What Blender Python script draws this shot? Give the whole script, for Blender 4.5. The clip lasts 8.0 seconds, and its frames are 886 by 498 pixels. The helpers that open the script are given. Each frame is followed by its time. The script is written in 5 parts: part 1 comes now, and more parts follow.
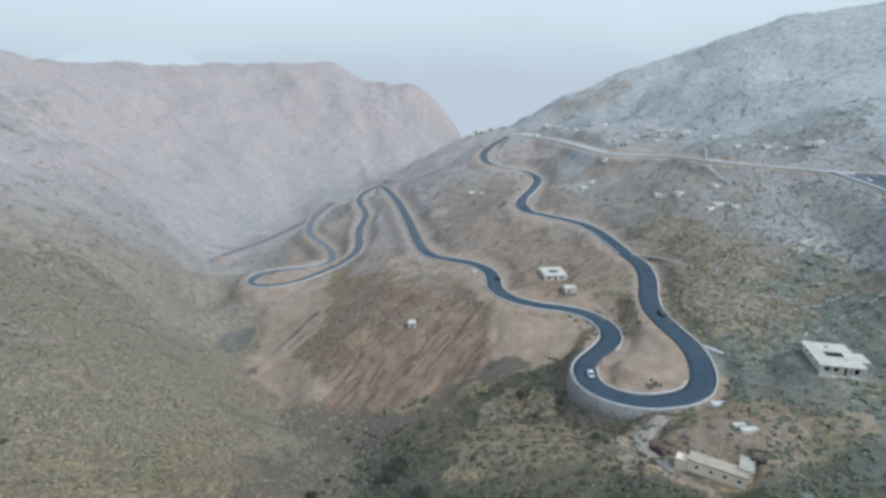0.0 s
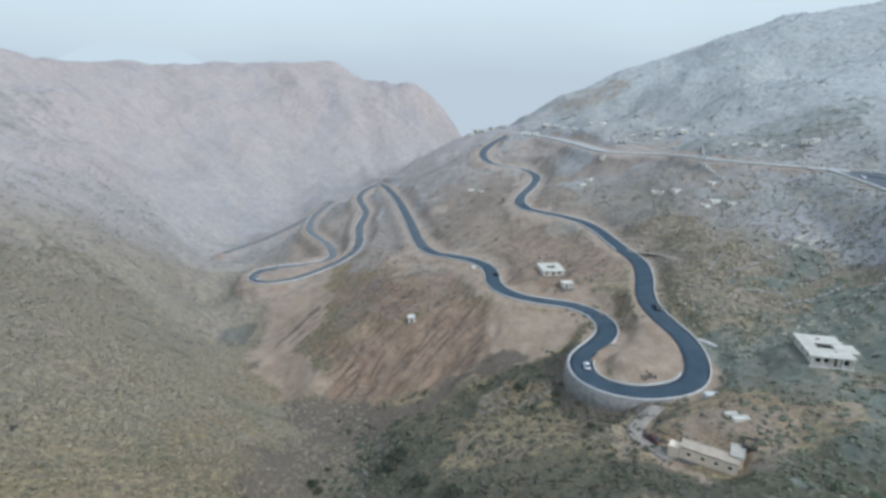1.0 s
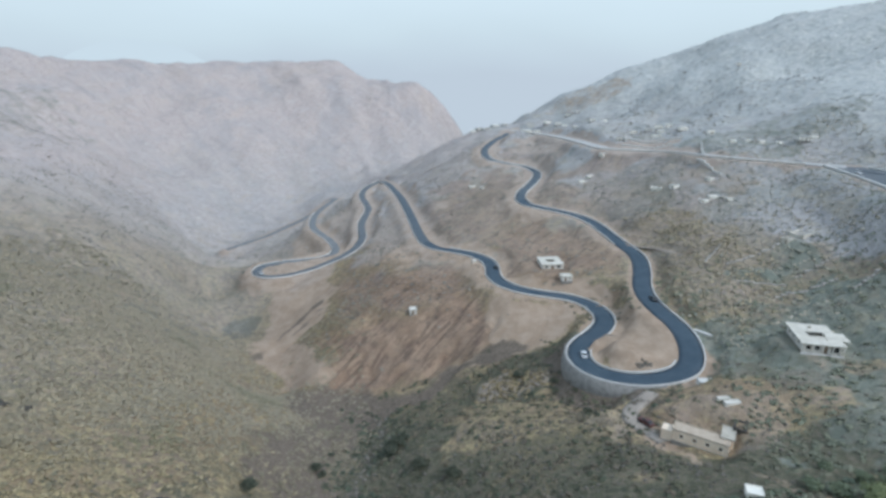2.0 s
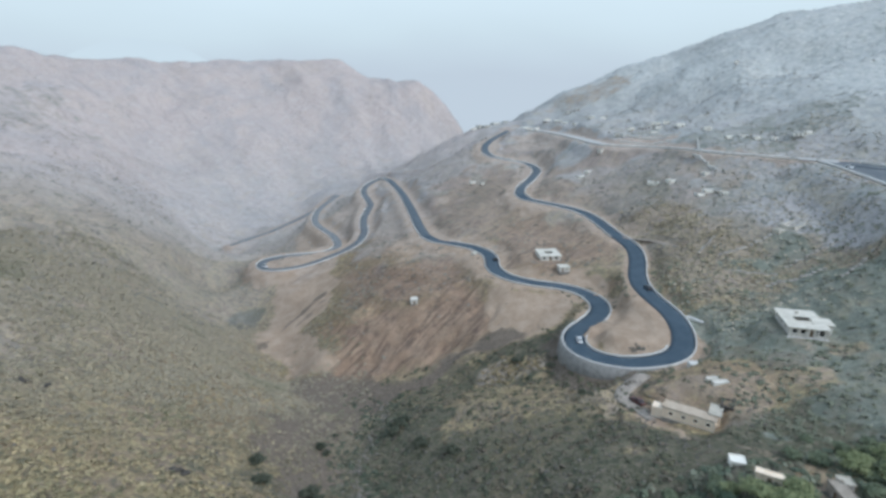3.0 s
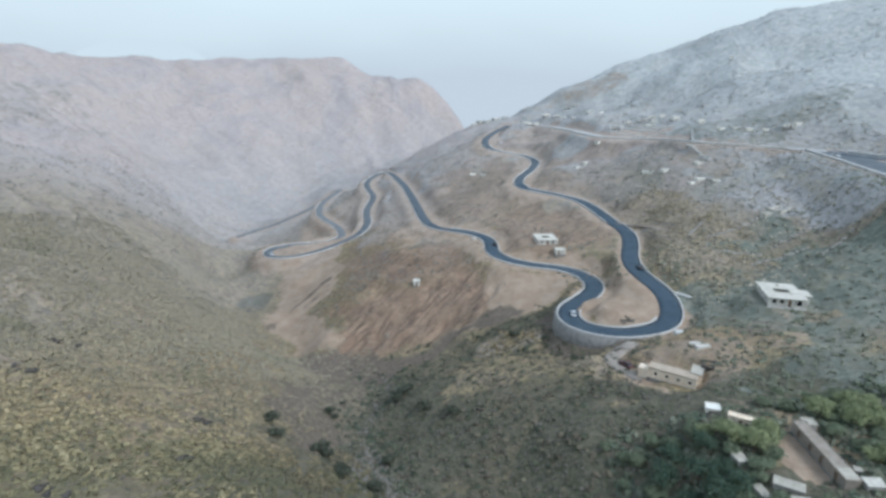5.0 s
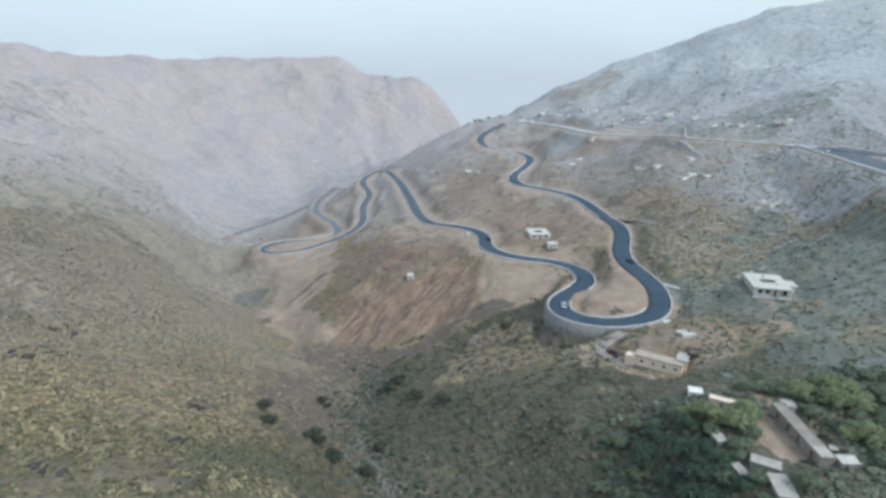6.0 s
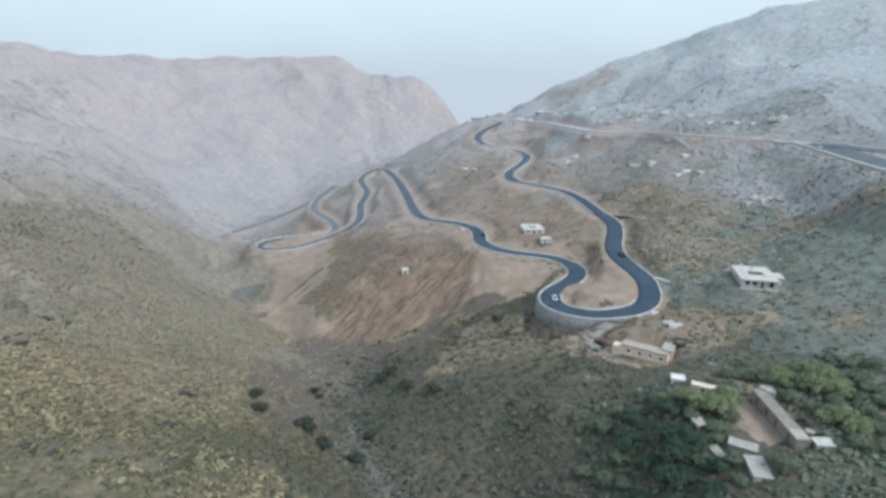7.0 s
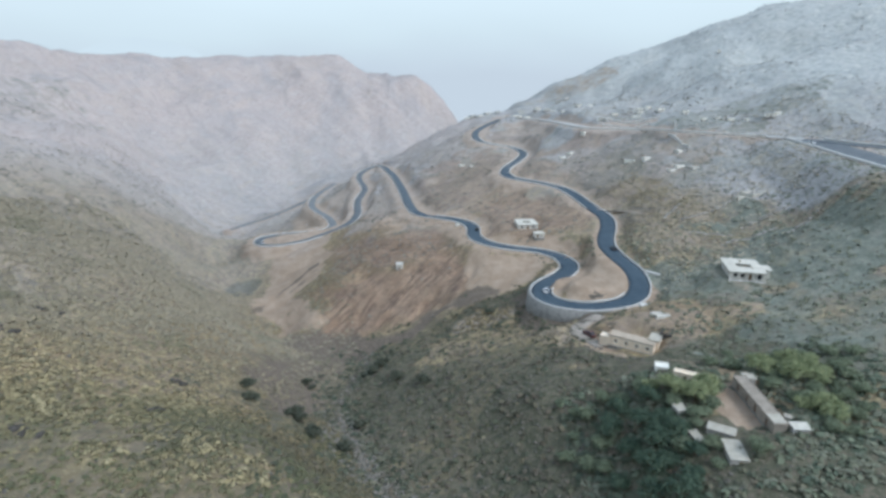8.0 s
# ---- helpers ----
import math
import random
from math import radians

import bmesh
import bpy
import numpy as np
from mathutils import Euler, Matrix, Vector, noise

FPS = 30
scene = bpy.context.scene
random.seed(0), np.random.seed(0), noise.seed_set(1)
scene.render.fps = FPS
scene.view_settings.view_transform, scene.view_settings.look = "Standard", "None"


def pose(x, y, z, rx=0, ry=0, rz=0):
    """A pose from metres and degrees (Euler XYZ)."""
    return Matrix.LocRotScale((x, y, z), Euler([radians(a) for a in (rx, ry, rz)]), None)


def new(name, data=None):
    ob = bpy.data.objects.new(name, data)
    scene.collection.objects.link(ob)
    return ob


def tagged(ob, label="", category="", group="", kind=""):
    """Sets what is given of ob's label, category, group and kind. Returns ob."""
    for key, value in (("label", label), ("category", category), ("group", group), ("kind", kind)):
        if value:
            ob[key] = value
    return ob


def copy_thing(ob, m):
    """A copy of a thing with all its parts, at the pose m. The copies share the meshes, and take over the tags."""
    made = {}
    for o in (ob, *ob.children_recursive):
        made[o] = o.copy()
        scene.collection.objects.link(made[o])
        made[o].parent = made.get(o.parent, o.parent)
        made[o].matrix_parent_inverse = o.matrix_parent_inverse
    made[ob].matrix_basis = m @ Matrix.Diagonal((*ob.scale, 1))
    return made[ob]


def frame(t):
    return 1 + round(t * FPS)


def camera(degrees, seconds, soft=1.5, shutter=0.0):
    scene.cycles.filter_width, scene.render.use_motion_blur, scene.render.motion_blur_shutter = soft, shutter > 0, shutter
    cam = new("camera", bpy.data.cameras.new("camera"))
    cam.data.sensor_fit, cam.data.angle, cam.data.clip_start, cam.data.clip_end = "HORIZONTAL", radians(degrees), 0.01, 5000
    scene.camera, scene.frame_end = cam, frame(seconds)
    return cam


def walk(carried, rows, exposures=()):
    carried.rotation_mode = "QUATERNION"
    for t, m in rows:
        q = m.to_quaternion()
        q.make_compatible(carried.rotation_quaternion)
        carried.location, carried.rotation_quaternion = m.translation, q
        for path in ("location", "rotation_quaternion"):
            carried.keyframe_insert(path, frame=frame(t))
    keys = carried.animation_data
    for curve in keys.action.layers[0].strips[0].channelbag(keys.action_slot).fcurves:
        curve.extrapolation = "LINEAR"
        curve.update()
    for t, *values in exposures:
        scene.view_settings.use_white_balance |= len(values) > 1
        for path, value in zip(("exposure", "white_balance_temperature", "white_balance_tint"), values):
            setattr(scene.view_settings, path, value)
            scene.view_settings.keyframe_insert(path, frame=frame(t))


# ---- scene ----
cam = camera(77.7, 8.0, soft=3.2)
METRES, EYE, TILT, LEAN, TURN = 42.0, 120.0, -17.0, 0.0, 0.0
ROWS = [
    (0.0, 0.0, 0.0, 0.0, 0.0, 0.0, -0.0),
    (0.5, 0.005, -0.0359, -0.0176, -0.01, -0.01, -0.02),
    (1.0, 0.0079, -0.0727, -0.0418, -0.0, -0.02, -0.06),
    (1.5, 0.0132, -0.1153, -0.0736, 0.12, -0.02, -0.12),
    (3.0, 0.0273, -0.3119, -0.1961, 0.34, -0.05, -0.22),
    (3.5, 0.0273, -0.3918, -0.2454, 0.41, -0.06, -0.24),
    (4.0, 0.0239, -0.4621, -0.2943, 0.44, -0.06, -0.27),
    (4.5, 0.0223, -0.5189, -0.3387, 0.52, -0.04, -0.27),
    (6.0, 0.0841, -0.6228, -0.4435, 0.32, 0.02, -0.2),
    (6.5, 0.1256, -0.6473, -0.4767, 0.39, 0.04, -0.23),
    (7.0, 0.1647, -0.6691, -0.5051, 0.47, 0.07, -0.22),
    (7.5, 0.2055, -0.6882, -0.5319, 0.54, 0.04, -0.23),
    (8.0, 0.2453, -0.7053, -0.5598, 0.59, 0.02, -0.24),
]
walk(cam, [(t, pose(0, 0, EYE, TILT, LEAN, TURN) @ pose(METRES * x, METRES * y, METRES * z, 90 + pitch, roll, yaw)) for t, x, y, z, yaw, pitch, roll in ROWS],
     [(0.0, 0.31, 5410, 7), (3.0, 0.37, 5410, 7), (6.0, 0.44, 5410, 7), (8.0, 0.45, 5410, 7)])

# ---- sky and sun: a bright hazy overcast ----
SUN_UP, SUN_FROM = 46.0, 125.0
world = bpy.data.worlds.new("overcast_sky")
scene.world = world
world.use_nodes = True
wn, wl = world.node_tree.nodes, world.node_tree.links
wn.clear()
w_out = wn.new("ShaderNodeOutputWorld")
w_sky = wn.new("ShaderNodeTexSky")
w_sky.sky_type = "NISHITA"
w_sky.sun_disc = False
w_sky.sun_elevation, w_sky.sun_rotation = radians(SUN_UP), radians(SUN_FROM)
w_sky.air_density, w_sky.dust_density, w_sky.ozone_density = 1.2, 6.0, 1.0
w_bg_sky = wn.new("ShaderNodeBackground")
w_bg_sky.inputs["Strength"].default_value = 0.10
wl.new(w_sky.outputs["Color"], w_bg_sky.inputs["Color"])
w_co = wn.new("ShaderNodeTexCoord")
w_sep = wn.new("ShaderNodeSeparateXYZ")
wl.new(w_co.outputs["Generated"], w_sep.inputs[0])
w_cloud = wn.new("ShaderNodeTexNoise")
w_cloud.inputs["Scale"].default_value = 2.2
w_cloud.inputs["Detail"].default_value = 3.0
w_map = wn.new("ShaderNodeMapping")
w_map.inputs["Scale"].default_value = (1.0, 1.0, 3.0)
wl.new(w_co.outputs["Generated"], w_map.inputs["Vector"])
wl.new(w_map.outputs["Vector"], w_cloud.inputs["Vector"])
w_mad = wn.new("ShaderNodeMath")
w_mad.operation = "MULTIPLY_ADD"
w_mad.inputs[1].default_value = 0.10
wl.new(w_cloud.outputs["Fac"], w_mad.inputs[0])
wl.new(w_sep.outputs["Z"], w_mad.inputs[2])
w_low = wn.new("ShaderNodeMapRange")
w_low.inputs["From Min"].default_value, w_low.inputs["From Max"].default_value = -0.05, 0.45
wl.new(w_mad.outputs[0], w_low.inputs["Value"])
w_ramp = wn.new("ShaderNodeValToRGB")
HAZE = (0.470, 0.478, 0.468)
for pos, col in ((0.0, HAZE), (0.20, HAZE), (0.34, (0.545, 0.572, 0.540)), (0.50, (0.610, 0.645, 0.610)), (1.0, (0.60, 0.68, 0.72))):
    e = w_ramp.color_ramp.elements[0] if pos == 0 else w_ramp.color_ramp.elements[-1] if pos == 1 else w_ramp.color_ramp.elements.new(pos)
    e.position, e.color = pos, (*col, 1)
wl.new(w_low.outputs["Result"], w_ramp.inputs["Fac"])
w_bg_cloud = wn.new("ShaderNodeBackground")
w_bg_cloud.inputs["Strength"].default_value = 1.0
wl.new(w_ramp.outputs["Color"], w_bg_cloud.inputs["Color"])
w_high = wn.new("ShaderNodeMapRange")
w_high.interpolation_type = "SMOOTHSTEP"
for key, value in (("From Min", 0.2), ("From Max", 0.8), ("To Min", 0.0), ("To Max", 0.45)):
    w_high.inputs[key].default_value = value
wl.new(w_sep.outputs["Z"], w_high.inputs["Value"])
w_mix = wn.new("ShaderNodeMixShader")
wl.new(w_high.outputs["Result"], w_mix.inputs[0])
wl.new(w_bg_cloud.outputs[0], w_mix.inputs[1])
wl.new(w_bg_sky.outputs[0], w_mix.inputs[2])
wl.new(w_mix.outputs[0], w_out.inputs["Surface"])

sun = new("sun", bpy.data.lights.new("sun", "SUN"))
sun.data.energy, sun.data.angle, sun.data.color = 1.3, radians(20), (1.0, 0.97, 0.93)
sun.rotation_euler = (radians(90 - SUN_UP), 0, radians(180 - SUN_FROM))


# ---- noise and interpolation in plan ----
def lattice(ix, iy, seed):
    h = (ix.astype(np.int64) * 374761393 + iy.astype(np.int64) * 668265263 + seed * 974634777) & 0xFFFFFFFF
    h = ((h ^ (h >> 13)) * 1274126177) & 0xFFFFFFFF
    return ((h ^ (h >> 16)) & 0xFFFF) / 65535.0


def smooth_noise(x, y, seed=0):
    ix, iy = np.floor(x), np.floor(y)
    fx, fy = x - ix, y - iy
    fx, fy = fx * fx * (3 - 2 * fx), fy * fy * (3 - 2 * fy)
    a, b = lattice(ix, iy, seed), lattice(ix + 1, iy, seed)
    c, d = lattice(ix, iy + 1, seed), lattice(ix + 1, iy + 1, seed)
    return (a + (b - a) * fx) * (1 - fy) + (c + (d - c) * fx) * fy - 0.5


def fbm(x, y, size, octaves=4, seed=0):
    total, gain = 0.0, 1.0
    for k in range(octaves):
        total = total + gain * smooth_noise(x / size + 17.3 * k, y / size - 9.1 * k, seed + k)
        size, gain = size / 2.03, gain * 0.5
    return total


def step(a, b, v):
    s = np.clip((v - a) / (b - a), 0, 1)
    return s * s * (3 - 2 * s)


def resample(points, gap):
    """A smooth line through the points, with a point every gap metres."""
    p = np.array(points, float)
    q = np.vstack([2 * p[0] - p[1], p, 2 * p[-1] - p[-2]])
    out = []
    for i in range(1, len(q) - 2):
        for s in np.arange(0, 1, 0.1):
            out.append(0.5 * (2 * q[i] + (q[i + 1] - q[i - 1]) * s + (2 * q[i - 1] - 5 * q[i] + 4 * q[i + 1] - q[i + 2]) * s**2
                              + (3 * q[i] - q[i - 1] - 3 * q[i + 1] + q[i + 2]) * s**3))
    out = np.array(out + [q[-2]])
    far = np.r_[0, np.cumsum(np.linalg.norm(np.diff(out, axis=0), axis=1))]
    at = np.linspace(0, far[-1], max(int(far[-1] / gap), 2))
    return np.stack([np.interp(at, far, out[:, k]) for k in range(3)], 1)


# ---- roads, as centre lines (x, y, z) ----
PASS_ROAD = [(65.5, 536, 71), (54.8, 510, 68.8), (43.3, 484, 66.5), (34.2, 454, 64), (32.3, 433, 61.3), (36, 417, 59.3), (47, 410.5, 57.6),
             (60, 407, 55.7), (66.5, 396, 54), (65.5, 378, 53.1), (57, 352, 51.8), (48.9, 332, 50.8), (45.6, 315, 50)]
SHOULDER_ROAD = [(45.6, 315, 50), (48, 303, 49.3),
             (55, 296.5, 48.8), (65.5, 289.5, 48), (74.9, 281.8, 46.7), (79.8, 271.4, 45.5), (82.7, 256.3, 44.2), (84.8, 243.1, 43.2)]
LOOP_ROAD = [(84.8, 243.1, 43.2), (86.8, 233.9, 42.4), (86.8, 224.5, 41.8), (83.5, 210.8, 41.3), (78.8, 196.9, 40.7), (76.6, 187, 40.3),
             (76.3, 180, 39.9), (77.2, 171.9, 39.4), (78.9, 163.8, 38.7), (79.2, 157, 38.2), (78.4, 151, 37.8), (76.8, 145, 37.4), (74.2, 139.4, 36.9),
             (70.2, 135, 36.5), (64.6, 132.9, 35.9), (57.1, 132.9, 35.1), (50.8, 135.2, 34.6), (46.8, 138.7, 34.2), (44.3, 143.3, 33.8), (43.6, 149, 33.5),
             (44.8, 154.9, 33.4), (47.8, 160, 33.4), (51.8, 164.7, 33.4), (56.2, 170.5, 33.4), (59.2, 176.5, 33.4), (60.2, 183.4, 33.4), (58.8, 190.4, 33.4)]
VALLEY_ROAD = [(58.8, 190.4, 33.4), (55.2, 196, 33.4), (50.3, 199.8, 33.5), (44.1, 202.5, 33.5), (38.4, 204.7, 33.5), (31.4, 208.6, 33.6), (25.4, 216, 33.6), (22.7, 225.7, 33.6),
               (22.9, 237.5, 33.6), (20.8, 248.1, 33.4), (14.3, 258, 33.2), (4.8, 265.5, 32.8), (-4.1, 272.4, 32.3), (-10.3, 284, 31.9)]
RIDGE_ROAD = [(-10.3, 284, 31.9), (-15.1, 307.6, 31.4),
               (-20.7, 342.7, 30.8), (-28, 385.3, 30), (-36.2, 428, 29), (-45.7, 467, 27.9), (-53, 494, 27), (-60, 510, 26.3)]
LOWER_ROAD = [(-60, 510, 26.3), (-68, 498, 24.5), (-72.6, 480, 22.8), (-71.5, 462, 21), (-65.5, 443, 19.3), (-61.3, 427.6, 18), (-61.3, 409, 16.6),
              (-61.6, 393, 15.5), (-59.4, 375, 14.1), (-57, 360.5, 13), (-58.5, 345.4, 10.9), (-64.6, 332.5, 9), (-74.1, 318.3, 7.8),
              (-85.1, 306.8, 6.7), (-96.5, 301, 5.9), (-108, 302.4, 5), (-115, 310.8, 4.7), (-115, 322.8, 4.4), (-106, 332.2, 4)]
BOTTOM_ROAD = [(-106, 332.2, 4), (-90, 337.5, 3.8), (-80.3, 343.6, 3.6), (-76, 354, 3.5), (-78.2, 370.3, 3), (-87, 391.9, 2.4), (-98.4, 411.5, 1.8),
               (-109.3, 435.1, 1), (-116.2, 466.7, 0.1), (-118.7, 500, -0.8), (-117.5, 545, -2.4), (-117, 573, -4), (-123, 576, -5.5), (-128, 558, -8.5),
               (-133, 540, -11.5), (-141, 520, -14.3), (-152, 502.8, -17.5), (-165, 485, -21), (-178, 473, -23.6), (-194, 460, -27)]
SLOPE_ROAD = [(66, 545, 71), (78, 515, 72), (92, 460, 73.5), (100, 415, 74.3), (104, 385, 74.5), (108, 364, 74.5), (119, 357, 74.5), (132, 351, 74.6), (142, 338, 75.4),
              (147, 318, 76.8), (154, 302, 77.2), (165, 293, 77.2), (178, 285, 77), (191, 278, 76.7), (203, 270, 76.3)]
SLOPE_FORK = [(205, 262, 76.3), (213, 245, 75.9), (225, 228, 75.7), (241, 210, 75.7), (262, 190, 75.7)]
SLOPE_BEND = [(203, 271, 76.2), (200, 250, 75.8), (195.5, 228, 75.5), (189, 205, 75.5), (183, 180, 75.5), (177, 150, 75)]
TRACK = [(58.5, 126.5, 35.2), (53.5, 121.5, 35.1), (49.2, 117, 35), (48.4, 112.5, 35), (51.2, 108.5, 35), (53.2, 103.8, 35.4)]
SIDE_TRACK = [(87, 243, 43.2), (91, 240.5, 43.1), (97, 232, 44.6), (101.5, 215, 46.8)]
RIDGE_TRACK = [(-56, 556, 24.5), (-42, 528, 30), (-28, 506, 34.5), (-10, 488, 42), (8, 456, 54), (27, 446, 62.4)]

# ---- landforms, each as one line along it (x, y, z) ----
STREAM = [(16, 20, 24), (6, 45, 20.5), (-4, 70, 17), (-11, 79, 15.5), (-18, 97, 12), (-24, 112, 9.3), (-23, 132, 7.6), (-20, 150, 5.7), (-24, 163, 1.5), (-42, 182, -1), (-64, 190, -5), (-84, 210, -3.5),
          (-115, 245, -4), (-140, 300, -9), (-165, 380, -22), (-195, 440, -31), (-190, 500, -28), (-172, 562, -19)]
WEST_SPUR = [(-30, 53, 41), (-66, 75, 40), (-83, 79, 48), (-111, 115, 48), (-120, 122, 56.5), (-78, 110, 36.5), (-73, 112, 34.6), (-87, 116, 38), (-64, 117, 29.3),
             (-78, 124, 34.6), (-110, 126, 49.3), (-101, 146, 40.6), (-75, 78, 43.7), (-50, 92, 29)]
WEST_SLOPE = [(-173, 203, 49), (-146, 228, 27.8), (-160, 272, 21.7), (-177, 264, 40), (-224, 317, 49.4), (-263, 330, 59.8), (-200, 413, -1), (-334, 497, 59),
              (-240, 420, 22), (-130, 180, 44), (-118, 215, 14), (-161, 300, 16)]
KNOLL = [(2, 175, 12.7), (14, 182, 23), (-24, 204, 15.7), (-13, 212, 22), (-47, 219, 14.2), (-62, 226, 5), (1, 231, 27.5), (-27, 275, 28.2), (-53, 189, 2.4),
         (-88, 216, -1.6), (-80, 204, -1.4), (-10, 250, 29.5), (-60, 262, 10), (-45, 300, 20), (-85, 275, 3), (8, 215, 29)]
NEAR_BANK = [(39, 57, 32.5), (23, 70, 24.5), (19, 91, 27.9), (24, 97, 29.7), (30, 77, 32.6), (29.5, 84, 33.3), (36, 96, 34), (15, 108, 25.4), (31, 107, 30.5),
             (15, 131, 23.9), (14.5, 112, 25.7), (43, 105, 34.6), (36, 115, 32.8), (20, 150, 20), (-3.7, 128, 19)]
YARD = [(63, 63, 44.5), (75, 70, 45), (84, 56, 46), (58, 77, 42.2), (64, 98, 37.6), (67, 95, 38.2), (82, 98.5, 40.4), (77, 99, 38.4), (71, 101, 38.5), (89, 111.5, 43),
        (94, 88, 45.6), (101, 105, 47), (58, 101, 35.6), (100, 60, 50), (90, 114.5, 45), (93.7, 103, 46.2), (72, 112, 40.8),
        (60, 49.5, 43.2), (76, 58, 46.2), (72.5, 51, 45.6), (62, 71, 44.6), (55, 60, 42)]
WALL_FOOT = [(37.5, 150, 26.6), (37.8, 142, 26.6), (40.5, 134, 27.2), (46, 128.8, 28.6), (53.5, 125.4, 31.4), (39.5, 158, 27.6), (45, 166, 30.0)]
TERRACE = [(105, 132, 45.6), (105, 178, 46.6), (96, 243, 41.6), (54, 217, 36.8), (45, 237, 37.2), (123, 239, 53.8), (126, 243, 54), (137, 206, 56.6), (143, 178, 54.6), (123, 152, 50.3),
           (111, 171, 45.4), (124, 177, 48.9), (119, 275, 60.3), (88, 337, 57.2), (25, 379, 43.5), (-4, 376, 37.3), (178, 208, 68.2), (62, 156, 35.6), (67, 178, 36.6), (64, 170, 35.4), (100.5, 260, 54.5), (109, 254, 54.6)]
EAST_SLOPE = [(159, 325, 77.6), (236, 314, 97), (138, 360, 73.6), (110, 383, 73.6), (85, 462, 69.7), (75, 490, 74), (239, 459, 128.8), (162, 514, 92), (211, 451, 104),
              (272, 449, 126), (315, 420, 132), (120, 553, 84), (300, 250, 105), (290, 120, 98), (160, 377, 83.5), (131.5, 385, 75.5), (192, 325, 82)]
EAST_CREST = [(455, 469, 184), (416, 502, 182), (390, 520, 183), (381, 526, 180), (362, 542, 178), (349, 549, 175), (318, 564, 172), (308, 568, 164), (288, 576, 164), (256, 588, 149), (231, 597, 140), (205, 604, 131),
              (186, 609, 127), (161, 613, 115), (130, 611, 102), (105, 603, 87), (86, 594, 84), (67, 584, 76), (49, 581, 71), (36, 580, 69), (10, 600, 50.5), (-26, 571, 38.5), (-47, 542, 31)]
WEST_CREST = [(-610, 655, 155), (-584, 678, 154), (-557, 712, 146), (-549, 749, 154), (-547, 800, 150), (-537, 846, 141), (-513, 878, 143), (-487, 910, 147), (-457, 941, 137), (-423, 971, 139), (-379, 984, 143),
              (-334, 994, 140), (-287, 1003, 145), (-198, 1002, 151), (-181, 993, 144), (-144, 971, 120), (-104, 946, 108), (-45, 912, 111), (-17, 886, 96), (0, 865, 77), (13, 844, 48), (22, 834, 20), (33, 822, -10)]
WEST_FACE = [(-107, 719, 9), (-125, 653, -1), (-143, 610, -6), (-318, 639, 22), (-247, 730, 45), (-404, 638, 80), (-147, 798, 61), (-420, 520, 92), (-300, 850, 98), (-400, 780, 88),
             (-40, 760, 20)]
RIM = [(-700, 900, 120), (-500, 1250, 90), (-100, 1250, 20), (20, 980, -40), (60, 1000, -90), (200, 900, 0), (450, 800, 120), (700, 600, 190), (600, 100, 170), (300, -100, 105), (60, -120, 60),
       (-150, -120, 75), (-250, 60, 105), (-420, 250, 120), (-620, 450, 165), (-60, -40, 45), (90, -30, 52), (15, -40, 34), (-160, 110, 72)]

lines = [STREAM, WEST_SPUR, WEST_SLOPE, KNOLL, NEAR_BANK, YARD, WALL_FOOT, TERRACE, EAST_SLOPE, EAST_CREST, WEST_CREST, WEST_FACE, RIM]
roads = {"pass_road": resample(PASS_ROAD, 2.0), "shoulder_road": resample(SHOULDER_ROAD, 2.0), "ridge_road": resample(RIDGE_ROAD, 2.0), "loop_road": resample(LOOP_ROAD, 2.0), "valley_road": resample(VALLEY_ROAD, 2.0),
         "lower_road": resample(LOWER_ROAD, 2.0), "bottom_road": resample(BOTTOM_ROAD, 2.0), "slope_road": resample(SLOPE_ROAD, 2.0), "slope_fork": resample(SLOPE_FORK, 2.0), "slope_bend": resample(SLOPE_BEND, 2.0)}
tracks = {"dirt_track": resample(TRACK, 2.0), "side_track": resample(SIDE_TRACK, 2.0), "ridge_track": resample(RIDGE_TRACK, 2.0)}
HALF = {"pass_road": 2.8, "shoulder_road": 3.1, "ridge_road": 2.9, "loop_road": 3.5, "valley_road": 3.1, "lower_road": 2.6, "bottom_road": 2.7, "slope_road": 5.0, "slope_fork": 5.0, "slope_bend": 9.0, "dirt_track": 1.9, "side_track": 1.2, "ridge_track": 2.2}
BANK = {"pass_road": 9.0, "shoulder_road": 9.0, "ridge_road": 9.0, "loop_road": 5.5, "valley_road": 9.0, "lower_road": 9.0, "bottom_road": 8.0, "slope_road": 9.0, "slope_fork": 14.0, "slope_bend": 24.0, "dirt_track": 4.0, "side_track": 4.0, "ridge_track": 5.0}
centres = np.array([p for line in lines for p in line] + [tuple(p) for r in (*roads.values(), *tracks.values()) for p in r[4::9]], float)
gap2 = ((centres[:, None, :2] - centres[None, :, :2]) ** 2).sum(-1)
SOFT2 = 6.0**2
kernel = -np.sqrt(gap2 + SOFT2)
n_c = len(centres)
system = np.zeros((n_c + 3, n_c + 3))
system[:n_c, :n_c] = kernel + 0.5 * np.eye(n_c)
system[:n_c, n_c:] = np.c_[np.ones(n_c), centres[:, :2] / 100]
system[n_c:, :n_c] = system[:n_c, n_c:].T
weights = np.linalg.solve(system, np.r_[centres[:, 2], 0, 0, 0])


def landform(x, y):
    """The smooth lie of the land."""
    out = np.empty(x.shape)
    for i in range(0, len(x), 4000):
        a, b = x[i:i + 4000], y[i:i + 4000]
        d = -np.sqrt((a[:, None] - centres[:, 0]) ** 2 + (b[:, None] - centres[:, 1]) ** 2 + SOFT2)
        out[i:i + 4000] = d @ weights[:n_c] + weights[n_c] + weights[n_c + 1] * a / 100 + weights[n_c + 2] * b / 100
    return out


